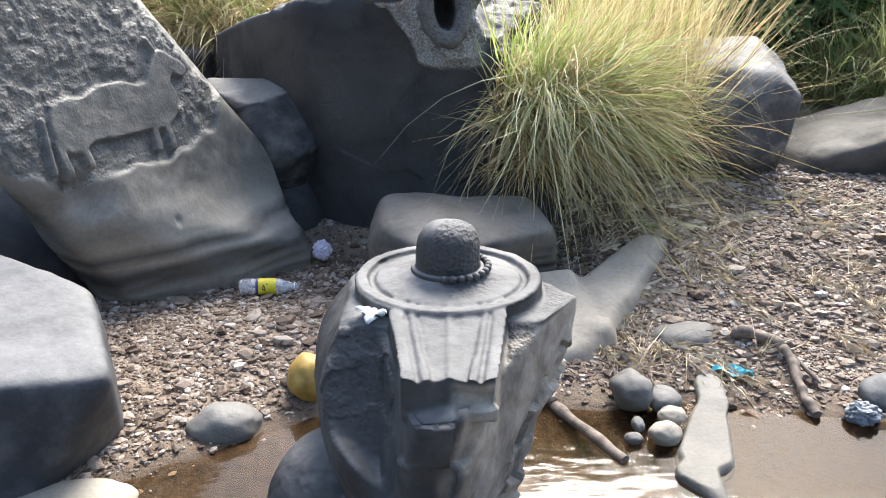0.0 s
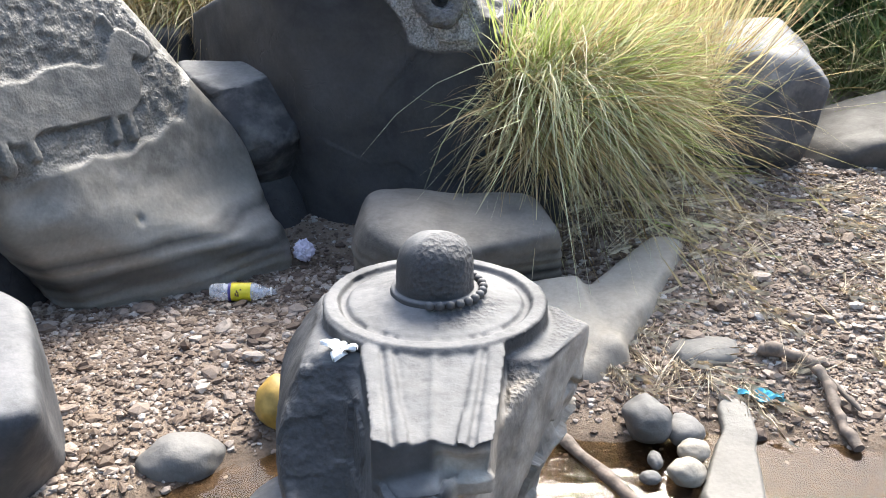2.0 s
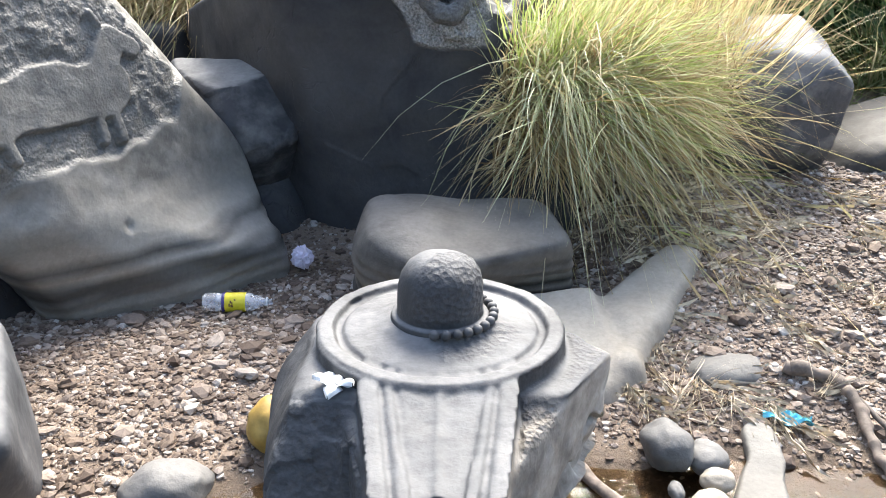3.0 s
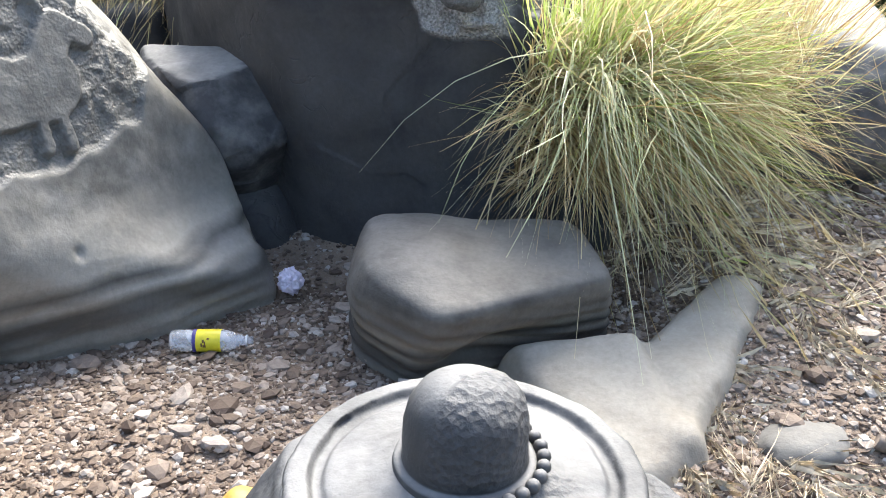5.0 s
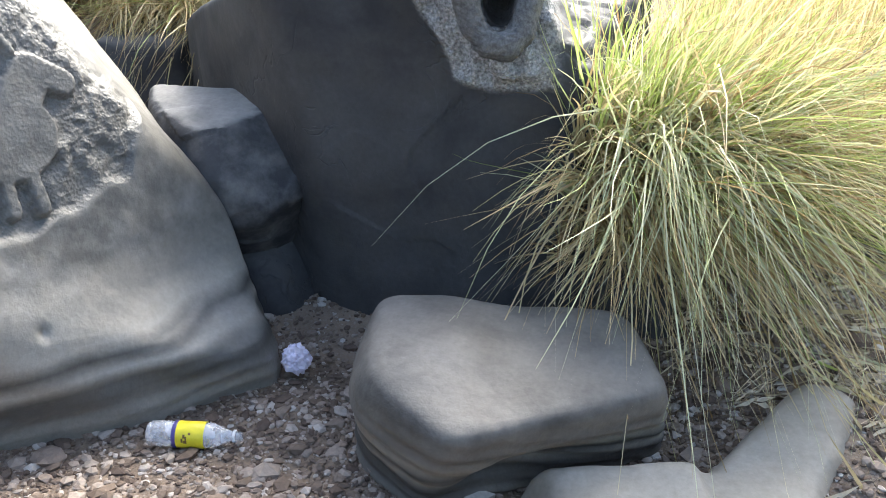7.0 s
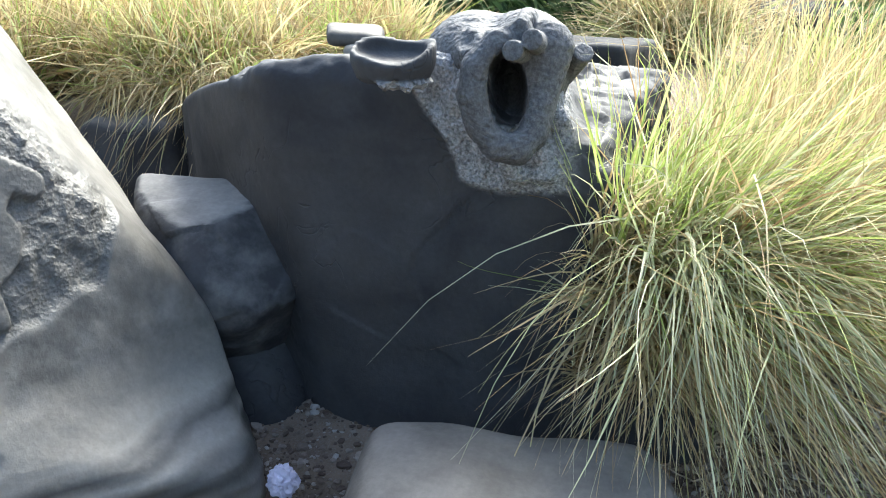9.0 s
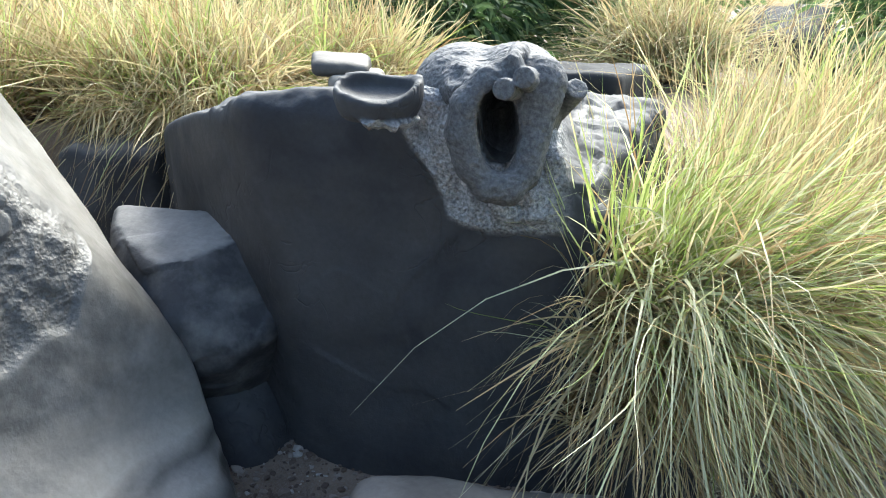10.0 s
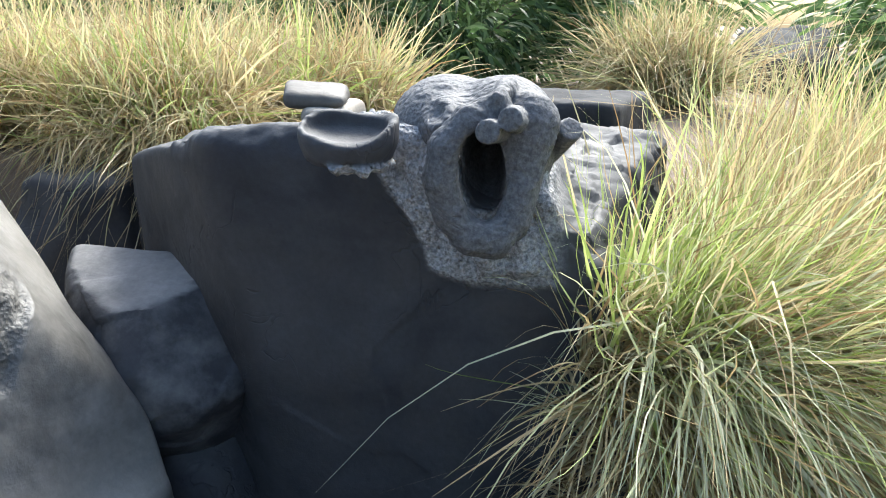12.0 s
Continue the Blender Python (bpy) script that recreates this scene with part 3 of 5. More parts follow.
relief_me = carve("relief_boulder", (-1.8, 2.35, -0.2), (-0.48, 4.15, 1.5), 0.0075, relief_shape, relief_push)
rp = points_of(relief_me)
ru, rv, rw = relief_uv(rp)
tooled_zone(relief_me, relief_zone(rp) * (0.35 + 0.65 * step(-0.004, 0.006, animal(ru, rv))))
patina = relief_me.attributes.new("face_tone", "FLOAT", "POINT")
patina.data.foreach_set("value", np.ascontiguousarray(0.85 * step(0.10, 0.30, rv - 0.10 * step(0.25, -0.1, ru) + 0.10 * fbm(rp, 4, 3, 51)) * step(-0.06, -0.02, rw) * step(0.54, 0.46, ru), np.float32))
relief_boulder = part("relief_boulder", relief_me, relief_stone)
tagged(relief_boulder, "large tilted grey boulder carved with a standing animal relief, banded foot", "boulder")

# ---- the big dark rock with the carved head ----
def cliff_shape(X, Y, Z):
    front = slabs(X, Y, Z, [((-0.433, 3.51, 1.063), (-0.28, -0.925, -0.26)), ((-0.66, 3.74, 1.1), (-0.72, -0.68, -0.14)), ((-1.12, 4.25, 1.0), (-0.93, -0.36, 0.0))], 0.08)
    body = slabs(X, Y, Z, [
        ((-0.62, 3.83, 1.19), (-0.129, 0.186, 1)),
        ((-0.640, 3.8, 1.200), (-0.45, -0.05, 0.9)), ((-0.3, 3.6, 1.222), (0.0, 0.08, 1)), ((0.14, 3.7, 1.1), (0.75, -0.1, 0.65)), ((-0.3, 4.75, 0.9), (0.45, 0.85, 0.3)), ((0, 4, -0.2), (0, 0, -1)), ((-1.5, 5, 0.5), (-0.9, 0.2, 0)),
        ((-0.45, 3.80, 0.2), (-0.2, -0.95, -0.1)), ((0.12, 3.46, 1.1), (0.45, -0.6, 0.66))], 0.035)
    body = cut(body, -front, 0.03)
    ledge = slabs(X, Y, Z, [((0.2, 4.0, 1.05), (0.05, -0.12, 1)), ((0.31, 3.8, 0.95), (0.93, -0.3, 0.2)), ((0.2, 3.60, 0.95), (0.3, -0.9, 0.35)), ((0.2, 4.6, 1), (0, 1, 0)), ((0, 4, 1), (-1, 0, 0)), ((0.2, 3.7, 0.84), (0.1, -0.6, -0.8))], 0.02)
    body = join(body, ledge, 0.02)
    knob = slabs(X, Y, Z, [((0, 3.60, 1), (0, 1, 0)), ((-0.235, 3.43, 1.15), (-0.56, 0.80, -0.19)), ((-0.05, 3.46, 0.868), (0, 0.45, -0.88)), ((0.3, 3.5, 1), (1, 0, 0)), ((0, 3.1, 1), (0, -1, 0)), ((0, 3.5, 1.35), (0, 0, 1))], 0.012)
    body = cut(body, knob, 0.02)
    q = np.sqrt(((X + 0.250) / 0.097) ** 2 + ((Y - 3.475) / 0.088) ** 2)
    cup = np.maximum(np.maximum((q - 1 + 0.25 * step(1.20, 1.12, Z)) * 0.08, Z - 1.218 - 0.006 * np.sin(34 * X) - 0.012 * step(-0.20, -0.16, X) + 0.28 * (3.475 - Y)), 1.14 - Z)
    body = join(body, cup, 0.006)
    bowl = blob(X, Y, Z, (-0.255, 3.47, 1.218), (0.080, 0.074, 0.034))
    body = cut(body, bowl, 0.005)
    return cut(body, blob(X, Y, Z, (0.008 + 0.10 * (1.12 - Z), 3.52, 1.128), (0.046, 0.30, 0.092)), 0.008)


def capped(X, Y, Z, a, b, ra, rb):
    d = unit(np.array(b, float) - np.array(a, float))
    return np.maximum(rod(X, Y, Z, a, b, ra, rb), (a[0] - X) * d[0] + (a[1] - Y) * d[1] + (a[2] - Z) * d[2])


def head_shape(X, Y, Z):
    head = join(blob(X, Y, Z, (0.045, 3.74, 1.17), (0.115, 0.20, 0.135)), blob(X, Y, Z, (-0.08, 3.83, 1.18), (0.14, 0.18, 0.115)), 0.03)
    head = join(head, blob(X, Y, Z, (-0.075, 3.66, 1.205), (0.05, 0.09, 0.055)), 0.03)
    # the cheek that narrows towards the mouth
    head = join(head, rod(X, Y, Z, (0.088, 3.585, 1.225), (0.070, 3.545, 1.02), 0.062, 0.034), 0.025)
    head = cut(head, blob(X, Y, Z, (-0.115, 3.60, 1.240), (0.035, 0.05, 0.026)), 0.014)
    # the trunk: down, round below the mouth and up again
    path = [(0.028, 3.500, 1.262, 0.030), (-0.020, 3.482, 1.236, 0.034), (-0.060, 3.478, 1.185, 0.037), (-0.068, 3.482, 1.125, 0.038), (-0.048, 3.490, 1.062, 0.039), (-0.008, 3.500, 1.012, 0.040), (0.036, 3.512, 1.000, 0.039), (0.066, 3.530, 1.035, 0.036), (0.078, 3.545, 1.10, 0.036)]
    trunk = 9.0
    for a, b in zip(path, path[1:]):
        trunk = join(trunk, rod(X, Y, Z, a[:3], b[:3], a[3], b[3]), 0.006)
    head = join(cut(head, trunk - 0.010 + 0.06 * step(-0.01, 0.04, X), 0.004), trunk, 0.005)
    # the mouth
    head = cut(head, blob(X, Y, Z, (0.008 + 0.10 * (1.12 - Z), 3.52, 1.128), (0.046, 0.30, 0.092)), 0.008)
    head = join(head, rod(X, Y, Z, (0.030, 3.475, 1.282), (0.045, 3.60, 1.288), 0.012, 0.022), 0.012)
    head = np.minimum(head, capped(X, Y, Z, (0.016, 3.405, 1.226), (0.04, 3.60, 1.21), 0.0225, 0.026))
    head = np.minimum(head, capped(X, Y, Z, (0.056, 3.408, 1.250), (0.07, 3.60, 1.23), 0.0225, 0.026))
    return np.minimum(head, capped(X, Y, Z, (0.176, 3.60, 1.215), (0.135, 3.72, 1.12), 0.026, 0.012))


def head_push(p, n):
    stub = (p[:, 1] < 3.45) | (p[:, 0] > 0.155)
    return (1 - 0.9 * stub) * (0.0022 * fbm(p * np.array([0.6, 1, 1.5]), 95, 2, 2) + 0.003 * fbm(p, 14, 2, 5))


def cliff_zone(p):
    x, y, z = p.T
    wob = 0.03 * fbm(p, 9, 2)
    left = np.interp(z, [0.86, 0.92, 0.98, 1.05, 1.12, 1.17], [-0.125, -0.135, -0.140, -0.205, -0.250, -0.29])
    cup = (np.hypot((x + 0.25) / 0.105, (y - 3.475) / 0.096) < 1) * (z > 1.155)
    mouth = np.hypot((x - 0.008) / 0.052, (z - 1.128) / 0.10) < 1
    zone = (1 - mouth) * step(-0.006, 0.012, x - left + 0.6 * wob) * step(0.862, 0.885, z + 0.6 * wob) * (y < 3.95)
    return np.maximum(zone, 0.5 * step(1.20, 1.23, z) * (y < 3.7) * (x > -0.15)) * step(0.20, 0.13, x) * (1 - cup)


def cliff_push(p, n):
    zone = cliff_zone(p)
    cup = (np.hypot((p[:, 0] + 0.25) / 0.115, (p[:, 1] - 3.475) / 0.106) < 1) * (p[:, 2] > 1.15)
    streak = fbm(p * np.array([1.0, 1.0, 0.4]), 34, 2, 3)
    d = zone * (0.018 * streak + 0.010 * fbm(p, 17, 2, 31))
    lip = step(1.10, 1.17, p[:, 2] - 0.13 * np.minimum(0, p[:, 0] + 0.45)) * step(-0.34, -0.42, p[:, 0])
    d += (1 - zone) * (1 - cup) * (0.030 * facets(p, 0.34, 6) * step(0.0, 0.5, fbm(p, 1.7, 2, 12)) + 0.002 * fbm(p, 9, 3, 15) + 0.010 * fbm(p, 3, 2) + lip * (0.016 * fbm(p, 8, 3, 6) + 0.006 * fbm(p, 26, 2, 8) - 0.014))
    ledge = step(0.16, 0.22, p[:, 0]) * step(0.8, 0.9, p[:, 2])
    d += ledge * (0.02 * fbm(p, 9, 3, 61) + 0.12 * facets(p, 0.12, 17))
    crack = np.abs(fbm(p, 6, 2, 11))
    d -= (1 - zone) * (1 - cup) * 0.005 * step(0.018, 0.0, crack) * step(0.25, 0.5, fbm(p, 3.1, 2, 21))
    return d


cliff_me = carve("carved_rock", (-1.75, 3.3, -0.2), (0.55, 5.5, 1.42), 0.0085, cliff_shape, cliff_push)
tooled_zone(cliff_me, cliff_zone(points_of(cliff_me)))
cliff = part("carved_rock", cliff_me, black_stone)
tagged(cliff, "huge smooth black rock with a carved animal head and curled trunk", "rock carving")
head_me = carve("carved_head", (-0.28, 3.36, 0.86), (0.26, 4.06, 1.34), 0.0048, head_shape, head_push)
tooled_zone(head_me, np.full(len(head_me.vertices), 0.26))
part("carved_head", head_me, black_stone, cliff, "pecked animal head with a curled trunk and broken tusks")


# ---- plain boulders ----
def boulder(name, label, mat, low, high, cell, planes, k, amp=0.012, extra=None, push=None, category="boulder"):
    def shape(X, Y, Z):
        d = slabs(X, Y, Z, planes, k)
        return extra(d, X, Y, Z) if extra else d

    def relief(p, n):
        d = amp * fbm(p, 4, 3) + 0.0015 * fbm(p, 25, 2)
        return d + push(p, n) if push else d
    ob = part(name, carve(name, low, high, cell, shape, relief), mat)
    return tagged(ob, label, category)


def broken(p, n):
    return 0.05 * facets(p, 0.22, 9) + 0.003 * fbm(p, 9, 3)


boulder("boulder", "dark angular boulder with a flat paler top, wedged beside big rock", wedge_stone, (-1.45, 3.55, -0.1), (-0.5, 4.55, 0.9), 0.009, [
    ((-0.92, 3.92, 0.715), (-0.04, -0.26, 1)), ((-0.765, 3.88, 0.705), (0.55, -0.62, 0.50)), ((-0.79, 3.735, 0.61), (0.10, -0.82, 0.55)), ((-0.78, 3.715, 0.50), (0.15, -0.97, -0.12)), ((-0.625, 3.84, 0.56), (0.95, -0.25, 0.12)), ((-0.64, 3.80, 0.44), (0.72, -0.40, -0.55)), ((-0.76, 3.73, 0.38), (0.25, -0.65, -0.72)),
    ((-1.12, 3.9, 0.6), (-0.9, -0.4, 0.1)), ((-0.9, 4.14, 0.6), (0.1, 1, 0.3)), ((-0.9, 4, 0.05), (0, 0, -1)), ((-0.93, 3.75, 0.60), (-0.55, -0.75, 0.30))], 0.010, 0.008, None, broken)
boulder("boulder", "small dark rounded stone under the wedged boulder", black_stone, (-1.0, 3.65, -0.1), (-0.5, 4.25, 0.4), 0.012, [
    ((-0.75, 3.95, 0.28), (0.2, -0.3, 1)), ((-0.62, 3.95, 0.15), (1, -0.2, 0.2)), ((-0.75, 3.8, 0.12), (0.1, -1, 0.1)), ((-0.9, 3.9, 0.1), (-1, 0, 0)), ((-0.75, 4.15, 0.1), (0, 1, 0)), ((-0.7, 4, -0.05), (0, 0, -1))], 0.04)


def hump(d, X, Y, Z):
    d = join(d, blob(X, Y, Z, (-0.10, 3.14, 0.24), (0.20, 0.24, 0.15)), 0.08)
    return cut(d, blob(X, Y, Z, (0.26, 2.93, 0.10), (0.26, 0.10, 0.09)), 0.04)


def layered(p, n):
    low = step(0.30, 0.2, p[:, 2])
    return low * 0.004 * np.sin(120 * (p[:, 2] + 0.15 * p[:, 0] + 0.02 * fbm(p, 4, 1))) * (1 - np.abs(n[:, 2]))


boulder("boulder", "smooth grey river boulder with rounded top and layered base", grey_stone, (-0.45, 2.65, -0.1), (0.62, 3.55, 0.5), 0.008, [
    ((0.1, 3.1, 0.355), (0.02, -0.18, 1)), ((-0.27, 3.1, 0.22), (-1, -0.12, 0.15)), ((-0.05, 2.79, 0.27), (-0.70, -0.70, -0.12)), ((0.0, 2.80, 0.28), (0.40, -0.80, -0.45)),
    ((0.455, 3.1, 0.27), (0.95, 0.2, 0.25)), ((0.1, 3.36, 0.2), (0, 1, 0.25)), ((0.1, 3, -0.05), (0, 0, -1)), ((0.15, 2.95, 0.06), (0.25, -0.75, -0.62))], 0.024, 0.007, hump, layered)


def ridge(d, X, Y, Z):
    lobe = slabs(X, Y, Z, [
        ((0.76, 3.02, 0.185), (-0.12, -0.10, 1)), ((0.58, 3.03, 0.14), (-0.74, 0.62, 0.28)), ((0.74, 2.84, 0.12), (0.84, -0.52, 0.16)), ((0.935, 3.27, 0.14), (0.62, 0.75, 0.2)), ((0.49, 2.475, 0.05), (0.1, -1, 0.3)), ((0.44, 2.70, 0.1), (-0.9, 0.1, 0.45)), ((0.7, 3, -0.1), (0, 0, -1)), ((0.66, 2.62, 0.07), (0.6, -0.6, 0.55))], 0.022)
    return cut(join(d, lobe, 0.025), rod(X, Y, Z, (0.535, 2.98, 0.185), (0.565, 2.66, 0.155), 0.022, 0.028), 0.03)


boulder("boulder", "pale beige worn slab with a raised ridge along it", pale_stone, (0.05, 2.2, -0.15), (1.15, 3.55, 0.4), 0.008, [
    ((0.38, 2.85, 0.16), (-0.12, -0.25, 1)), ((0.58, 2.80, 0.10), (0.92, 0.1, 0.25)), ((0.43, 2.53, 0.05), (0.1, -1, 0.35)), ((0.20, 2.80, 0.06), (-0.85, -0.45, 0.25)),
    ((0.35, 2.97, 0.12), (-0.05, 0.95, 0.3)), ((0.5, 2.8, -0.06), (0, 0, -1))], 0.018, 0.013, ridge)
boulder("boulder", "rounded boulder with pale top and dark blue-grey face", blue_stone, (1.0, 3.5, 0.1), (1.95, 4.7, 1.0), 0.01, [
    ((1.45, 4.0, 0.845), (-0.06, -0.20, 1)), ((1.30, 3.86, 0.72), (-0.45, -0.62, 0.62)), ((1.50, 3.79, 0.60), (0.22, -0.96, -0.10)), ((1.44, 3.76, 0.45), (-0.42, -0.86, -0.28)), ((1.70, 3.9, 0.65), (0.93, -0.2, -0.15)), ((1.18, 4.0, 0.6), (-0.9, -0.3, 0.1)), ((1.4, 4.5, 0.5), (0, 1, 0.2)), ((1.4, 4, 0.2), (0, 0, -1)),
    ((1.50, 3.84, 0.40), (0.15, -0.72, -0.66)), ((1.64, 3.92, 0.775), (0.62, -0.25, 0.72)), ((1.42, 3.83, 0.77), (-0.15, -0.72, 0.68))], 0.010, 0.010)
boulder("boulder", "low flat grey rock half sunk in the bank", bank_stone, (1.6, 3.6, 0.0), (3.4, 5.0, 0.75), 0.018, [
    ((2.2, 4.1, 0.52), (-0.26, -0.10, 1)), ((1.78, 4.0, 0.35), (-0.75, -0.4, 0.5)), ((2.2, 3.90, 0.40), (0.10, -1, -0.35)), ((3.2, 4.5, 0.3), (1, 0, 0)), ((2.4, 4.6, 0.3), (0, 1, 0.3)), ((2.4, 4.5, 0.1), (0, 0, -1))], 0.03, 0.02)
boulder("boulder", "smooth dark boulder with pale upper side by the pool", near_stone, (-2.1, 1.3, -0.2), (-0.7, 2.75, 0.6), 0.01, [
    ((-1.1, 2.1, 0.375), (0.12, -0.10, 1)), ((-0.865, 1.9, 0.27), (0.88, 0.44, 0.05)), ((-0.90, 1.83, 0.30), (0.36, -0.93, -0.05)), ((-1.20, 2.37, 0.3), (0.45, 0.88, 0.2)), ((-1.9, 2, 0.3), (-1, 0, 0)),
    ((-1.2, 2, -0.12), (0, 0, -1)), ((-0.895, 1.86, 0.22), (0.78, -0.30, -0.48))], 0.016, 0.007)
boulder("boulder", "flat layered grey slab lying behind the carved head", far_stone, (0.0, 4.4, 0.8), (1.1, 5.6, 1.3), 0.016, [
    ((0.4, 5, 1.165), (0, 0.02, 1)), ((0.4, 4.62, 1.1), (-0.05, -1, -0.1)), ((0.10, 5, 1.1), (-1, -0.2, 0)), ((0.50, 5, 1.1), (1, -0.3, 0)), ((0.4, 5.4, 1.1), (0, 1, 0)), ((0.4, 5, 0.85), (0, 0, -1))], 0.012, 0.016)
boulder("boulder", "small dark rock under the grassy terrace edge", black_stone, (-1.95, 4.4, 0.1), (-1.1, 5.3, 1.0), 0.016, [
    ((-1.5, 4.8, 0.83), (0, -0.1, 1)), ((-1.5, 4.66, 0.7), (0.1, -1, 0.1)), ((-1.78, 4.8, 0.7), (-1, -0.2, 0.1)), ((-1.27, 4.8, 0.7), (1, -0.2, 0.1)), ((-1.5, 5.2, 0.7), (0, 1, 0)), ((-1.5, 4.8, 0.2), (0, 0, -1))], 0.03, 0.03)
boulder("boulder", "flat grey slab lying on top of the big rock", grey_stone, (-0.62, 3.95, 1.1), (-0.30, 4.3, 1.30), 0.007, [
    ((-0.47, 4.1, 1.228), (0.06, -0.14, 1)), ((-0.47, 4.02, 1.21), (0.1, -1, 0.05)), ((-0.555, 4.1, 1.21), (-1, -0.3, 0)), ((-0.385, 4.1, 1.21), (1, 0.1, 0.2)), ((-0.47, 4.2, 1.2), (0, 1, 0)), ((-0.47, 4.1, 1.185), (0.05, 0, -1))], 0.009, 0.007)
boulder("boulder", "thin pale slab piece under the flat slab", pale_stone, (-0.6, 3.9, 1.1), (-0.2, 4.3, 1.3), 0.007, [
    ((-0.4, 4.1, 1.186), (0.0, -0.05, 1)), ((-0.4, 4.0, 1.18), (0.1, -1, 0.1)), ((-0.50, 4.1, 1.18), (-1, -0.2, 0)), ((-0.385, 4.1, 1.18), (1, -0.2, 0.2)), ((-0.4, 4.25, 1.18), (0, 1, 0)), ((-0.4, 4.1, 1.14), (0, 0, -1))], 0.008, 0.006)
boulder("boulder", "large dark rock far behind among bushes", far_stone, (1.3, 7.3, 0.6), (2.6, 8.7, 1.75), 0.03, [
    ((1.95, 8, 1.33), (0.05, -0.25, 1)), ((1.95, 7.6, 1.2), (0.1, -1, 0.2)), ((1.58, 8, 1.1), (-1, -0.1, 0.35)), ((2.30, 8, 1.1), (1, -0.3, 0.2)), ((1.95, 8.5, 1.2), (0, 1, 0)), ((1.95, 8, 0.7), (0, 0, -1))], 0.04, 0.04)
# Black boulder added where rocks and deep shade fill the gap.
boulder("boulder", "dark boulder standing in for rocks and shade in the gap behind the near rock", black_stone, (-2.6, 2.7, -0.1), (-1.35, 3.9, 0.8), 0.016, [
    ((-1.9, 3.2, 0.52), (0.2, -0.2, 1)), ((-1.9, 2.95, 0.3), (0.2, -1, 0.2)), ((-1.5, 3.2, 0.3), (1, -0.2, 0.3)), ((-2.5, 3.2, 0.3), (-1, 0, 0)), ((-1.9, 3.75, 0.3), (0, 1, 0)), ((-1.9, 3.2, -0.05), (0, 0, -1))], 0.04, 0.02)


# ---- grass ----
def blades(count, roots, spread, length, lean, droop, width, gen, segs=7):
    """Arching grass blades as one mesh: roots(n) gives their feet; lean is the mean heading."""
    tufts = max(1, count // 18)
    foot = roots(tufts)
    az = gen.uniform(0, 2 * np.pi, tufts)
    tilt = np.abs(gen.normal(0, spread, tufts))
    aim = np.stack([np.sin(tilt) * np.cos(az) + lean[0], np.sin(tilt) * np.sin(az) + lean[1], np.cos(tilt) + lean[2]], 1)
    aim /= np.linalg.norm(aim, axis=1, keepdims=True)
    pick = gen.integers(0, tufts, count)
    base = foot[pick] + gen.normal(0, 0.010, (count, 3))
    head = aim[pick] + gen.normal(0, 0.30, (count, 3))
    if lean[0] > 0.15:
        head[:, 0] = np.where(head[:, 0] < -0.42, np.abs(head[:, 0]), head[:, 0])
    head /= np.linalg.norm(head, axis=1, keepdims=True)
    ln = gen.uniform(length[0], length[1], count)
    fall = gen.uniform(droop[0], droop[1], count)
    wd = width * gen.uniform(0.45, 1.5, count)
    side = np.cross(head, gen.normal(0, 1, (count, 3)))
    side /= np.linalg.norm(side, axis=1, keepdims=True)
    kink = gen.normal(0, 0.10, (count, 3))
    snap = np.where(gen.uniform(0, 1, count) < 0.16, gen.uniform(0.35, 0.75, count), 9.0)
    bent = gen.normal(0, 0.5, (count, 3)) + np.array([0, 0, -0.6])
    rows = []
    for s in range(segs + 1):
        t = s / segs
        c = base + head * (ln * t)[:, None] + kink * (np.sin(3 * t) * t) * ln[:, None]
        c[:, 2] -= fall * ln * t ** 2.2
        c += bent * (np.maximum(0, t - snap) * ln)[:, None]
        flat = head[:, :2] * (0.25 * fall * ln * t ** 2)[:, None]
        c[:, :2] += flat
        w = (wd * (1 - t ** 1.6) + 0.0003)[:, None]
        rows += [c - side * w, c + side * w]
    v = np.stack(rows, 1)
    n = 2 * (segs + 1)
    one = np.array([[2 * s, 2 * s + 1, 2 * s + 3, 2 * s + 2] for s in range(segs)])
    q = (np.arange(count)[:, None, None] * n + one[None]).reshape(-1, 4)
    floor_z = ground_height(v[..., 0].ravel(), v[..., 1].ravel()) + 0.01
    v = v.reshape(-1, 3)
    v[:, 2] = np.maximum(v[:, 2], floor_z + gen.uniform(0, 0.02, len(v)))
    return v, q


def tussock(name, label, layers, gen, group=""):
    ob = new(name)
    tagged(ob, label, "grass", group)
    for pname, mat, args in layers:
        v, q = blades(*args, gen)
        me = fill_mesh(bpy.data.meshes.new(pname), v, q)
        tagged(part(pname, me, mat, ob), kind="stuff")
    return ob


def disc_roots(c, r, gen):
    def roots(n):
        a, d = gen.uniform(0, 2 * np.pi, n), np.sqrt(gen.uniform(0, 1, n))
        return np.stack([c[0] + r[0] * d * np.cos(a), c[1] + r[1] * d * np.sin(a), np.full(n, c[2]) + r[2] * gen.uniform(-1, 1, n)], 1)
    return roots


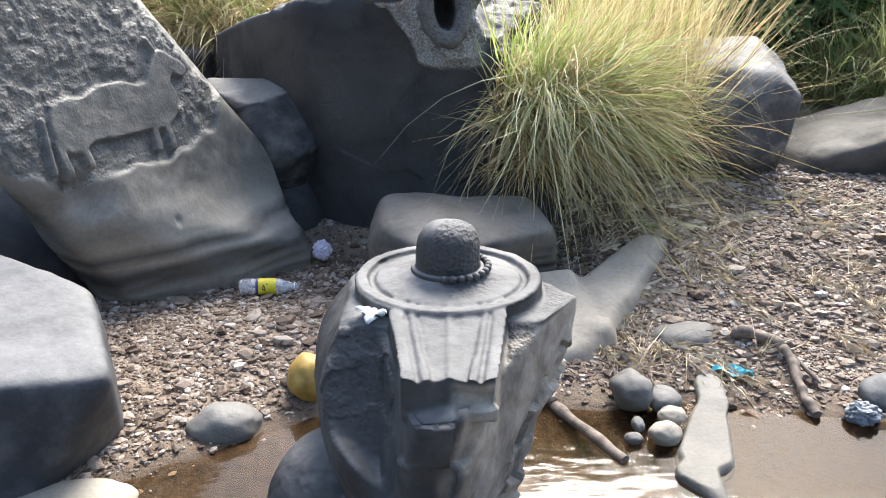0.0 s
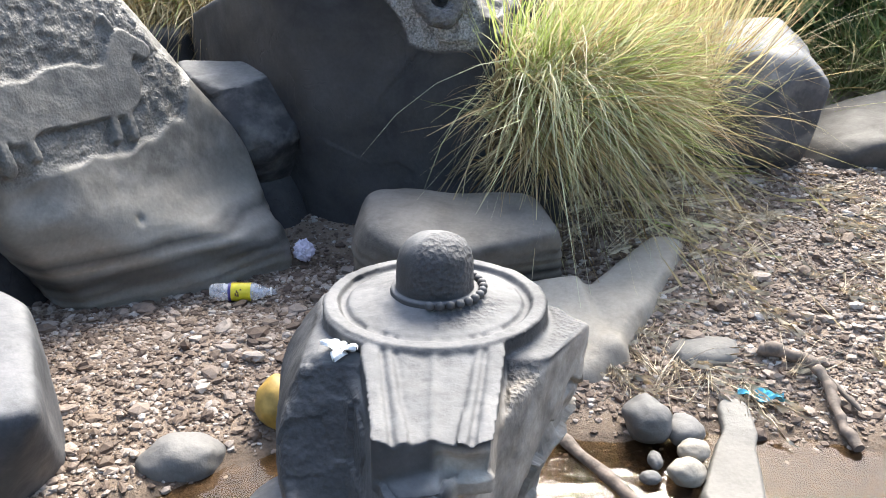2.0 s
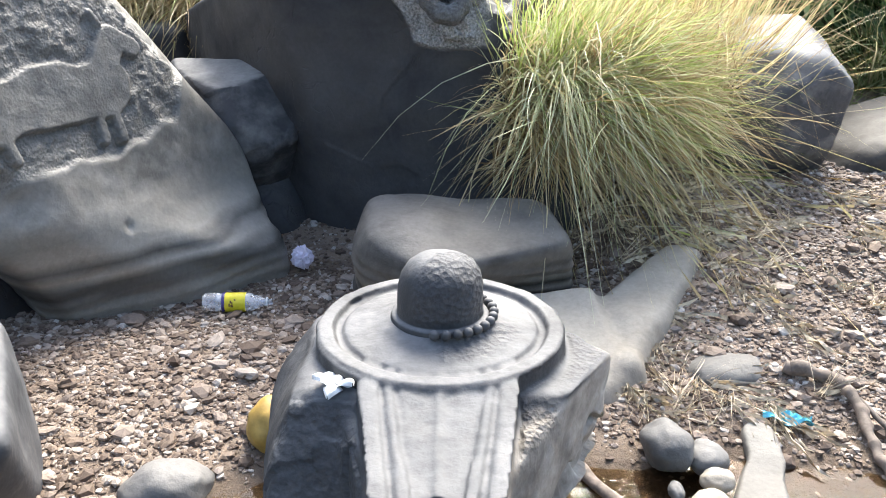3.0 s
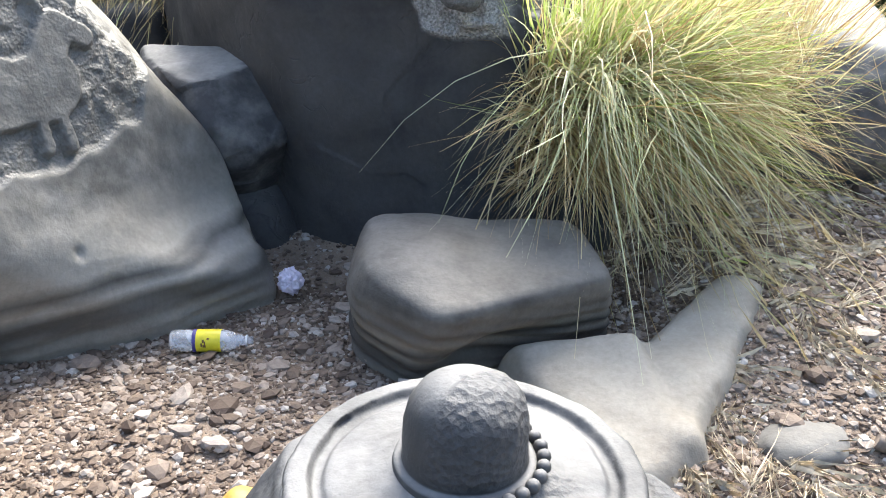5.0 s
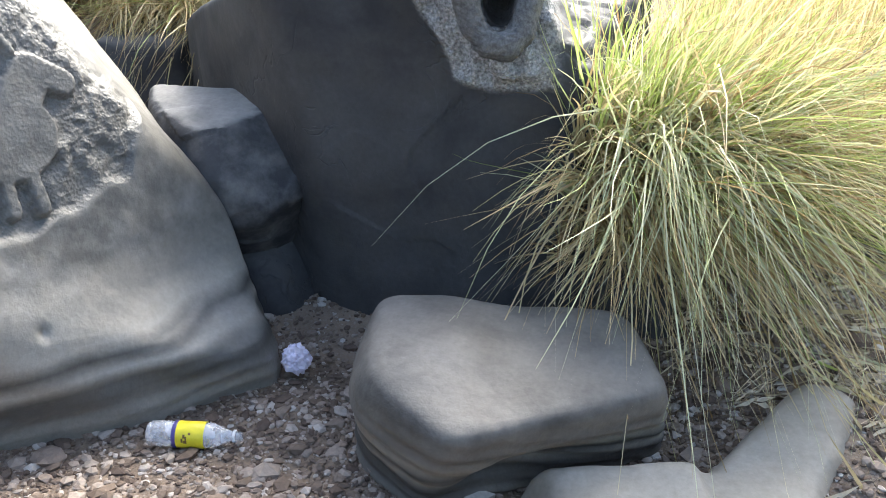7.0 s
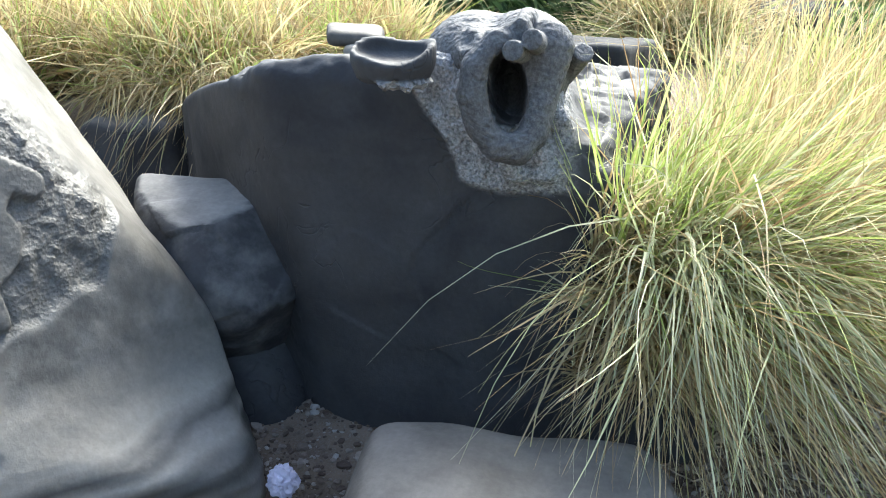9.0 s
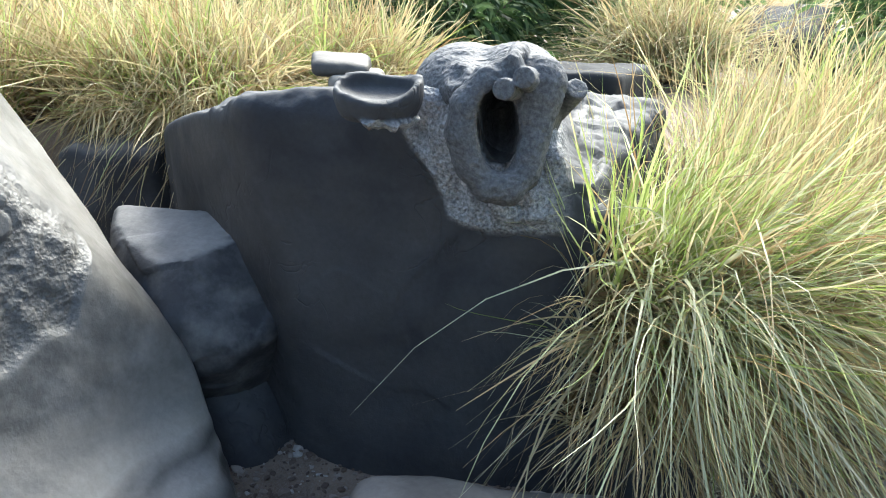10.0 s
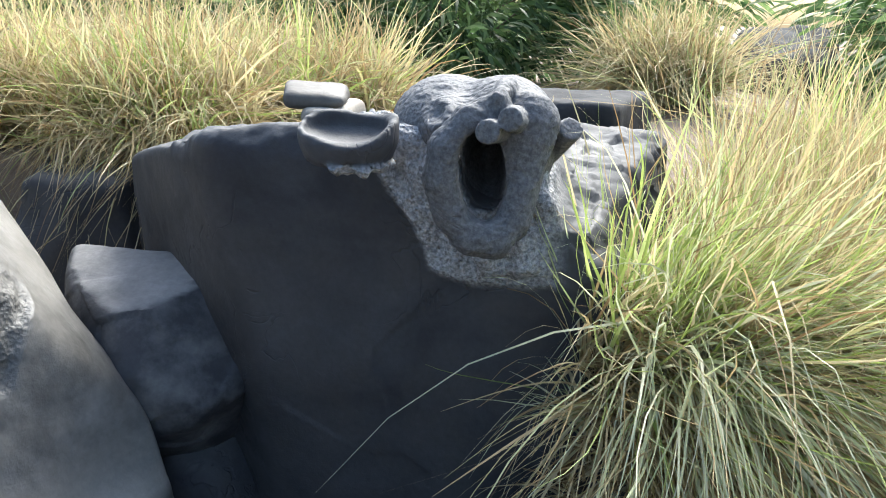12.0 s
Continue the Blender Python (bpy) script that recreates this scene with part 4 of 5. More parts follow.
gg = np.random.default_rng(21)
MAIN = disc_roots((0.50, 3.74, 0.56), (0.20, 0.13, 0.10), gg)
tussock("grass_clump", "big arching clump of green and straw-coloured grass on the bank", [
    ("green_foliage", green_grass, (1700, MAIN, 0.40, (0.35, 0.86), (0.80, -0.30, 0.38), (0.10, 0.5), 0.0030)),
    ("dry_foliage", dry_grass, (2500, MAIN, 0.66, (0.3, 0.90), (0.70, -0.40, 0.25), (0.15, 0.65), 0.0026)),
    ("bright_foliage", pale_grass, (650, MAIN, 0.6, (0.4, 0.88), (0.70, -0.40, 0.42), (0.15, 0.6), 0.0028)),
    ("hanging_foliage", dry_grass, (340, disc_roots((0.55, 3.61, 0.62), (0.26, 0.07, 0.08), gg), 0.75, (0.35, 0.75), (0.35, -0.55, 0.10), (0.45, 0.95), 0.0042)),
    ("pale_foliage", pale_grass, (280, disc_roots((0.42, 3.58, 0.66), (0.08, 0.05, 0.06), gg), 0.25, (0.5, 0.8), (0.18, -0.75, 0.25), (0.60, 1.0), 0.0034)),
    ("root_foliage", dry_grass, (420, disc_roots((0.32, 3.60, 0.66), (0.09, 0.05, 0.10), gg), 0.7, (0.25, 0.55), (0.30, -0.30, 0.1), (0.3, 0.9), 0.0032)),
    ("fringe_foliage", dry_grass, (560, disc_roots((0.34, 3.55, 0.54), (0.13, 0.06, 0.13), gg), 0.95, (0.22, 0.5), (0.02, -0.45, -0.10), (0.3, 0.85), 0.0028)),
    ("upright_foliage", dry_grass, (900, disc_roots((0.85, 4.0, 0.45), (0.40, 0.22, 0.05), gg), 0.22, (0.7, 1.15), (0.30, 0.0, 0.55), (0.0, 0.25), 0.0026)),
    ("young_foliage", green_grass, (320, disc_roots((0.36, 3.62, 0.64), (0.12, 0.06, 0.08), gg), 0.40, (0.35, 0.75), (0.45, -0.1, 0.55), (0.05, 0.4), 0.0036)),
    ("side_foliage", pale_grass, (24, disc_roots((0.27, 3.54, 0.62), (0.03, 0.03, 0.05), gg), 0.3, (0.16, 0.32), (-0.8, -0.35, 0.10), (0.25, 0.6), 0.0026)),
], gg)
for c, r, n in (((-1.50, 5.35, 0.86), (0.45, 0.28, 0.03), 2600), ((-2.3, 5.3, 0.88), (0.5, 0.4, 0.03), 2600), ((-1.0, 6.0, 0.90), (0.5, 0.4, 0.03), 2400), ((-2.0, 6.3, 0.92), (0.8, 0.5, 0.03), 2600), ((-3.3, 5.8, 0.92), (0.6, 0.6, 0.03), 2200)):
    tussock("grass_clump", "tall dry yellow grass on the terrace above the rocks", [
        ("green_foliage", green_grass, (n // 4, disc_roots(c, r, gg), 0.45, (0.4, 0.85), (0.1, -0.1, 0.45), (0.1, 0.6), 0.0042)),
        ("dry_foliage", dry_grass, (n, disc_roots(c, r, gg), 0.5, (0.4, 1.0), (0.1, -0.15, 0.4), (0.15, 0.8), 0.0042)),
    ], gg, "grass clumps on the terrace")
tussock("grass_clump", "upright pale grass clump rising behind the carved head", [
    ("dry_foliage", dry_grass, (800, disc_roots((1.05, 4.62, 0.72), (0.38, 0.30, 0.04), gg), 0.25, (0.45, 0.95), (0.15, -0.05, 0.6), (0.05, 0.35), 0.0026)),
    ("green_foliage", green_grass, (500, disc_roots((1.05, 4.62, 0.72), (0.38, 0.30, 0.04), gg), 0.25, (0.45, 0.9), (0.15, -0.05, 0.6), (0.05, 0.35), 0.0028)),
], gg)
tussock("grass_clump", "overhanging straw grass at the terrace edge", [
    ("dry_foliage", dry_grass, (800, disc_roots((-1.38, 5.02, 0.90), (0.40, 0.10, 0.04), gg), 0.5, (0.25, 0.55), (0.1, -0.7, 0.1), (0.6, 1.3), 0.0036)),
    ("green_foliage", green_grass, (120, disc_roots((-1.38, 5.02, 0.90), (0.40, 0.10, 0.04), gg), 0.5, (0.25, 0.55), (0.1, -0.5, 0.3), (0.3, 0.9), 0.0036)),
], gg)
for c, r, lab in (((2.75, 5.0, 0.46), (0.5, 0.25, 0.03), "olive green grass clump behind the pale boulder"), ((3.7, 5.0, 0.5), (0.5, 0.35, 0.03), "olive green grass clump on the bank"), ((0.9, 6.9, 1.0), (0.30, 0.25, 0.03), "dry brown grass clump on the terrace")):
    dry = "dry" in lab
    tussock("grass_clump", lab, [
        ("green_foliage", olive_grass, (500 if dry else 2600, disc_roots(c, r, gg), 0.5, (0.5, 1.1), (-0.1, -0.2, 0.4), (0.2, 0.8), 0.004)),
        ("dry_foliage", dry_grass, (1700 if dry else 1000, disc_roots(c, r, gg), 0.45, (0.5, 1.05), (-0.1, -0.2, 0.4), (0.2, 0.8), 0.004)),
    ], gg)


# ---- bushes ----
def leaf_cloud(count, c, r, size, gen):
    """Long drooping leaves in sprays round a shrub's heart."""
    sprays = 40
    d = gen.normal(0, 1, (sprays, 3))
    d /= np.linalg.norm(d, axis=1, keepdims=True)
    heart = np.array(c) + d * np.array(r) * gen.uniform(0.35, 1.0, (sprays, 1))
    pick = gen.integers(0, sprays, count)
    p = heart[pick] + gen.normal(0, 0.16, (count, 3)) * np.array(r)
    p[:, 2] = np.maximum(p[:, 2], c[2] - r[2])
    out = p - np.array(c) + gen.normal(0, 0.35, (count, 3))
    out[:, 2] += 0.15 * gen.normal(0, 1, count)
    out /= np.linalg.norm(out, axis=1, keepdims=True)
    side = np.cross(out, gen.normal(0, 1, (count, 3)))
    side /= np.linalg.norm(side, axis=1, keepdims=True)
    ln, w = size * gen.uniform(0.6, 1.3, (count, 1)), size * 0.09 * gen.uniform(0.7, 1.2, (count, 1))
    sag = np.array([0, 0, -1.0]) * ln
    rows = [p - side * w * 0.3, p + side * w * 0.3, p + out * ln * 0.4 - side * w + sag * 0.04, p + out * ln * 0.4 + side * w + sag * 0.04, p + out * ln * 0.75 - side * w * 0.7 + sag * 0.16, p + out * ln * 0.75 + side * w * 0.7 + sag * 0.16, p + out * ln - side * w * 0.05 + sag * 0.3, p + out * ln + side * w * 0.05 + sag * 0.3]
    v = np.stack(rows, 1)
    one = np.array([[0, 1, 3, 2], [2, 3, 5, 4], [4, 5, 7, 6]])
    q = (np.arange(count)[:, None, None] * 8 + one[None]).reshape(-1, 4)
    return fill_mesh(bpy.data.meshes.new("foliage"), v.reshape(-1, 3), q)


bark = plain("bark", (0.13, 0.10, 0.07), 0.8)


def shrub(label, c, r, count, size, gen):
    ob = new("bush")
    tagged(ob, label, "bush")
    tagged(part("foliage", leaf_cloud(count, c, r, size, gen), bush_leaf, ob), kind="stuff")
    foot = Vector((c[0], c[1], float(ground_height(np.array(c[0]), np.array(c[1])))))
    for k in range(7):
        cu = bpy.data.curves.new("stem", "CURVE")
        cu.dimensions, cu.bevel_depth, cu.bevel_resolution = "3D", 0.012, 1
        sp = cu.splines.new("POLY")
        sp.points.add(3)
        tip = Vector((c[0] + r[0] * gen.uniform(-0.8, 0.8), c[1] + r[1] * gen.uniform(-0.8, 0.8), c[2] + r[2] * gen.uniform(0, 0.8)))
        for j, pt in enumerate(sp.points):
            q = foot.lerp(tip, j / 3)
            pt.co = (q.x + 0.04 * math.sin(3 * j + k), q.y, q.z + 0.08 * math.sin(j), 1)
            pt.radius = 1.2 - 0.3 * j
        cu.materials.append(bark)
        st = new("stem", cu)
        st.parent = ob
    return ob


shrub("dense green bush with narrow leaves on the terrace", (-0.50, 7.6, 1.50), (1.10, 0.6, 0.66), 8500, 0.15, gg)
shrub("dark green bush with narrow leaves beside the far rock", (3.0, 7.6, 1.45), (0.9, 0.8, 0.75), 6000, 0.19, gg)
shrub("leafy green bush with lance-shaped leaves above the bank", (2.05, 5.3, 0.98), (0.70, 0.40, 0.52), 8000, 0.17, gg)
# Ring of thickets added all round, mostly out of view, to dim low skylight.
for k in range(18):
    turn = 2 * math.pi * (k + 0.3 * math.sin(5.1 * k)) / 18
    shrub("tall pale green thicket added to close the view and dim low skylight", (17 * math.cos(turn), 2 + 15 * math.sin(turn), 2.2), (3.2, 2.2, 1.9 + 0.4 * math.sin(2.3 * k)), 3500, 0.45, gg)

# ---- gravel and loose stones ----
ICO = bmesh.new()
bmesh.ops.create_icosphere(ICO, subdivisions=1, radius=1)
ICO_V = np.array([v.co[:] for v in ICO.verts])
ICO_F = np.array([[v.index for v in f.verts] for f in ICO.faces])
ICO.free()


def scatter_spots(n, gen, sparse=0.7):
    x, y = gen.uniform(-2.4, 3.0, 6 * n), gen.uniform(1.4, 4.7, 6 * n)
    keep = y - shore(x) > gen.normal(0.0, 0.07, 6 * n)
    p = np.stack([x, y, np.zeros_like(x)], 1)
    gap = np.exp(-((x + 0.40) / 0.38) ** 2 - ((y - 3.75) / 0.28) ** 2)
    gap = np.maximum(gap, np.exp(-((x - 0.84) / 0.12) ** 2 - ((y - 3.16) / 0.18) ** 2))
    keep &= gen.uniform(0, 1, 6 * n) > 0.75 * gap
    keep &= gen.uniform(0, 1, 6 * n) < step(-2.4, -1.2, x) * step(3.0, 1.7, x) * step(4.7, 3.9, y)
    keep &= fbm(p, 2.5, 2, 40) > gen.uniform(-1.3, 0.0, 6 * n) - sparse
    return x[keep][:n], y[keep][:n]


def gravel(n, size, gen):
    x, y = scatter_spots(n, gen)
    n = len(x)
    s = np.exp(gen.normal(np.log(size), 0.5, n))
    shape = gen.uniform(0.6, 1.25, (n, 1, 3)) * np.array([1, 0.85, 0.55])
    v = ICO_V[None] * shape * gen.uniform(0.7, 1.2, (n, len(ICO_V), 1)) * s[:, None, None]
    a = gen.uniform(0, 2 * np.pi, n)
    c, sn = np.cos(a)[:, None], np.sin(a)[:, None]
    v = np.stack([v[..., 0] * c - v[..., 1] * sn, v[..., 0] * sn + v[..., 1] * c, v[..., 2] + 0.2 * v[..., 0]], -1)
    v += np.stack([x, y, ground_top(x, y) + 0.15 * s], 1)[:, None, :]
    f = (np.arange(n)[:, None, None] * len(ICO_V) + ICO_F[None]).reshape(-1, 3)
    return fill_mesh(bpy.data.meshes.new("gravel"), v.reshape(-1, 3), f, False)


gs = np.random.default_rng(5)
gravel_ob = part("gravel", gravel(76000, 0.0072, gs), pebble_stone, ground)
tagged(gravel_ob, "mixed grey-brown gravel", kind="stuff")
stone_meshes = []
for k in range(10):
    b = ball(1.0, 2, (1, random.uniform(0.6, 0.9), random.uniform(0.4, 0.65)), 0.55, k * 7.1 + 1)
    me = bpy.data.meshes.new("stone")
    for f in b.faces:
        f.smooth = False
    b.to_mesh(me)
    b.free()
    me.materials.append(pebble_stone)
    stone_meshes.append(me)
sx, sy = scatter_spots(300, gs)
for x, y in zip(sx, sy):
    o = new("stone", stone_meshes[int(gs.integers(10))])
    s = min(0.04, float(np.exp(gs.normal(np.log(0.021), 0.42))))
    o.parent = ground
    o.matrix_basis = pose(x, y, float(ground_top(np.array([x]), np.array([y]))[0]) + 0.2 * s, gs.uniform(-15, 15), gs.uniform(-15, 15), gs.uniform(0, 360)) @ Matrix.Scale(s, 4)


# ---- loose things: litter, sticks, pool stones ----
def lathe(profile, seg=28):
    bm = bmesh.new()
    rings = [[bm.verts.new((math.cos(2 * math.pi * i / seg) * r, math.sin(2 * math.pi * i / seg) * r, h)) for i in range(seg)] for r, h in profile]
    for a, b in zip(rings, rings[1:]):
        for i in range(seg):
            j = (i + 1) % seg
            f = bm.faces.new((a[i], a[j], b[j], b[i]))
            f.smooth = True
    return bm


clear, cnt, cb = material("clear_plastic")
cb.inputs["Base Color"].default_value = (0.85, 0.87, 0.92, 1)
cb.inputs["Roughness"].default_value = 0.15
bumps(cnt, cb, (tex(cnt, 35, 3), 0.4, 0.006))
see = node(cnt, "ShaderNodeBsdfTransparent")
cmix = node(cnt, "ShaderNodeMixShader")
cnt.links.new(ramp(cnt, tex(cnt, 30, 3), (0.35, 0.12), (0.7, 0.5)), cmix.inputs[0])
cnt.links.new(see.outputs[0], cmix.inputs[1])
cnt.links.new(cb.outputs[0], cmix.inputs[2])
cnt.links.new(cmix.outputs[0], cnt.nodes["Material Output"].inputs[0])
label_yellow = plain("yellow_label", (0.72, 0.62, 0.03), 0.4, 60, 0.08, 0.05)
navy = plain("navy_plastic", (0.05, 0.04, 0.20), 0.4)
white_plastic = plain("white_plastic", (0.75, 0.75, 0.76), 0.45, 50, 0.06)
ink = plain("brown_ink", (0.16, 0.09, 0.03), 0.6)
bottle = new("plastic_bottle")
tagged(bottle, "empty clear plastic bottle with yellow label lying on gravel", "bottle")
BOT = [(0.004, 0.004), (0.028, 0.0), (0.033, 0.008), (0.034, 0.05), (0.0325, 0.06), (0.034, 0.07), (0.034, 0.155), (0.031, 0.17), (0.022, 0.195), (0.0145, 0.213), (0.0130, 0.222), (0.0165, 0.223), (0.0165, 0.226), (0.0125, 0.228), (0.0125, 0.243), (0.011, 0.243)]
body = part("bottle_body", lathe(BOT), clear, bottle)
sol = body.modifiers.new("wall", "SOLIDIFY")
sol.thickness = 0.0012
part("paper_label", lathe([(0.0346, 0.078), (0.0348, 0.079), (0.0348, 0.150), (0.0346, 0.151)]), label_yellow, bottle, "bright yellow paper label")
part("band", lathe([(0.0346, 0.068), (0.0349, 0.069), (0.0349, 0.078), (0.0346, 0.079)]), navy, bottle, "navy blue band")
part("neck_ring", lathe([(0.0130, 0.221), (0.0172, 0.2215), (0.0172, 0.2265), (0.0130, 0.227)]), white_plastic, bottle, "white neck ring")
for k, (a0, h0, w, tall) in enumerate(((-2.15, 0.098, 0.010, 0.006), (-2.0, 0.104, 0.013, 0.004), (-1.85, 0.094, 0.012, 0.005), (-1.7, 0.10, 0.009, 0.009), (-2.3, 0.112, 0.006, 0.006))):
    bm = bmesh.new()
    pts = [bm.verts.new((math.cos(a0 + s * w / 0.035) * 0.0352, math.sin(a0 + s * w / 0.035) * 0.0352, h0 + u * tall)) for u in (0, 1) for s in (0, 0.5, 1)]
    bm.faces.new((pts[0], pts[1], pts[4], pts[3]))
    bm.faces.new((pts[1], pts[2], pts[5], pts[4]))
    part("print", bm, ink, bottle)
bottle.matrix_basis = pose(-0.84, 3.105, 0.044, 0, 91, 4)

yellow_skin = plain("yellow_husk", (0.34, 0.22, 0.05), 0.55, 25, 0.25)
nut = part("coconut", ball(0.078, 4, (0.95, 1.0, 1.0), 0.10, 3.3), yellow_skin)
nut.location = (-0.425, 2.31, 0.062)
tagged(nut, "yellow-brown rounded coconut at the water's edge beside altar", "coconut")

crumpled = plain("lilac_paper", (0.62, 0.58, 0.70), 0.7, 40, 0.12)


def crumple(radius, scale, seed, mat, name, label, category, where, turn=0):
    bm = bmesh.new()
    bmesh.ops.create_icosphere(bm, subdivisions=4, radius=1)
    for v in bm.verts:
        d = 1 + 0.45 * abs(noise.noise(v.co * 1.9 + Vector((seed, 0, 0)))) - 0.4 * abs(noise.noise(v.co * 4.5 + Vector((0, seed, 0))))
        v.co = Vector([v.co[i] * d * radius * scale[i] for i in range(3)])
    ob = part(name, bm, mat)
    ob.matrix_basis = pose(*where, 0, 0, turn)
    return tagged(ob, label, category)


crumple(0.045, (0.9, 0.8, 1.0), 4.0, crumpled, "crumpled_paper", "crumpled lilac white paper beside the relief boulder", "paper", (-0.555, 3.50, 0.06))
dark_film = plain("dark_film", (0.035, 0.035, 0.045), 0.25)
crumple(0.045, (1.1, 0.8, 0.55), 9.0, dark_film, "plastic_bag", "crumpled dark plastic bag lying in the pool", "plastic bag", (-0.40, 1.80, -0.01))
crumple(0.035, (0.6, 0.6, 0.7), 2.0, white_plastic, "plastic_bag", "small crumpled silver wrapper in the pool", "wrapper", (-0.335, 1.79, -0.01))
foil = plain("grey_film", (0.16, 0.18, 0.21), 0.5, 40, 0.1)
crumple(0.05, (1.0, 0.8, 0.7), 6.0, foil, "plastic_bag", "crumpled grey plastic bag at the pool edge", "plastic bag", (1.30, 2.19, 0.0))


def cloth_strip(width, length, waves, mat, name, label, category, where, turn):
    bm = bmesh.new()
    bmesh.ops.create_grid(bm, x_segments=28, y_segments=10, size=0.5)
    for v in bm.verts:
        x, y = v.co.x, v.co.y
        v.co = Vector((x * length, y * width * (0.6 + 0.5 * abs(math.sin(waves * x + 1))), 0.012 + 0.012 * math.sin(9 * x + 4 * y) + 0.010 * noise.noise(Vector((x * 6, y * 5, 2)))))
    ob = part(name, bm, mat)
    sm = ob.modifiers.new("thickness", "SOLIDIFY")
    sm.thickness = 0.0015
    ob.matrix_basis = pose(*where, 0, 0, turn)
    return tagged(ob, label, category)


blue_cloth = plain("blue_film", (0.10, 0.42, 0.55), 0.4, 30, 0.3)
cloth_strip(0.045, 0.13, 7, blue_cloth, "plastic_scrap", "torn turquoise plastic scrap on the wet bank", "plastic scrap", (0.968, 2.415, 0.018), -18)
pink = plain("pink_petal", (0.65, 0.10, 0.22), 0.6)
cloth_strip(0.018, 0.03, 5, pink, "petal", "small pink flower petal on the gravel", "petal", (0.16, 2.83, 0.05), 20)

petal_white = plain("white_petal", (0.80, 0.80, 0.78), 0.5, 80, 0.08)
flower = new("white_flower")
tagged(flower, "small white flower laid on the altar stone", "flower")
for k in range(6):
    bm = bmesh.new()
    bmesh.ops.create_grid(bm, x_segments=6, y_segments=5, size=0.5)
    for v in bm.verts:
        x, y = v.co.x + 0.5, v.co.y
        wide = 0.024 * math.sin(math.pi * min(1, 0.25 + 0.72 * x))
        v.co = Vector((0.004 + 0.026 * x, y * wide, 0.004 + 0.012 * x * (k % 2) + 0.006 * math.sin(3 * x) - 0.02 * y * y))
    o = part("petal", bm, petal_white, flower)
    o.matrix_basis = pose(0, 0, 0, 0, 0, 60 * k + 12)
part("flower_heart", ball(0.007, 2, (1, 1, 0.7)), petal_white, flower).location = (0, 0, 0.008)
flower.location, flower.scale = (-0.150, 1.618, 0.594), (1.35, 1.35, 1.6)


def twig(name, path, radius, mat, label, category, taper=0.5):
    pts = []
    for a, b in zip(path, path[1:]):
        for k in range(4):
            q = Vector(a).lerp(Vector(b), k / 4)
            pts.append((q.x + random.uniform(-0.3, 0.3) * radius, q.y + random.uniform(-0.3, 0.3) * radius, q.z + random.uniform(-0.25, 0.25) * radius))
    pts.append(path[-1])
    cu = bpy.data.curves.new(name, "CURVE")
    cu.dimensions, cu.bevel_depth, cu.bevel_resolution = "3D", radius, 3
    cu.use_fill_caps = True
    sp = cu.splines.new("NURBS")
    sp.points.add(len(pts) - 1)
    sp.use_endpoint_u, sp.order_u = True, 3
    for j, (pt, p) in enumerate(zip(sp.points, pts)):
        pt.co = (*p, 1)
        pt.radius = (1 - (1 - taper) * j / (len(pts) - 1)) * random.uniform(0.7, 1.25)
    cu.materials.append(mat)
    return tagged(new(name, cu), label, category)


driftwood = plain("driftwood", (0.15, 0.12, 0.10), 0.8, 30, 0.35, 0.6)
twig("branch", [(1.03, 2.615, 0.075), (1.09, 2.59, 0.08), (1.155, 2.55, 0.075), (1.175, 2.47, 0.06), (1.165, 2.37, 0.035), (1.15, 2.28, 0.012), (1.165, 2.20, -0.01)], 0.021, driftwood, "weathered grey-brown driftwood branch on the bank", "branch", 0.7)
twig("twig", [(1.16, 2.50, 0.07), (1.20, 2.42, 0.05), (1.225, 2.33, 0.03)], 0.010, driftwood, "thin grey twig lying against the driftwood branch", "twig", 0.6)
twig("branch", [(0.35, 2.28, -0.02), (0.43, 2.13, -0.015), (0.52, 1.97, -0.02)], 0.020, driftwood, "straight brown stick lying in shallow water", "stick", 0.8)


def smooth_stone(label, mat, where, size, scale, seed, turn=0, name="river_stone"):
    ob = part(name, ball(size, 4, scale, 0.13, seed), mat)
    ob.matrix_basis = pose(*where, 0, 0, turn)
    return tagged(ob, label, "stone")


pool_grey = stone("pool_basalt", (0.10, 0.098, 0.095), (0.19, 0.185, 0.178), (0.26, 0.25, 0.24), 0.5)
smooth_stone("smooth grey triangular stone at the pool edge", pool_grey, (-0.66, 2.13, -0.005), 0.105, (1.05, 0.80, 0.62), 1.7, 15)
smooth_stone("large smooth grey pebble by the pool", pool_grey, (0.60, 2.27, 0.035), 0.085, (0.75, 0.95, 0.75), 5.1, 20)
smooth_stone("grey pebble beside the large pebble", pool_grey, (0.695, 2.24, 0.02), 0.055, (0.95, 1.1, 0.7), 8.2)
smooth_stone("pale round pebble at the waterline", pale_stone, (0.66, 2.08, 0.0), 0.047, (1.05, 0.9, 0.78), 3.8)
smooth_stone("pale pebble at the waterline", pale_stone, (0.70, 2.16, 0.01), 0.040, (1.1, 0.9, 0.75), 12.5)
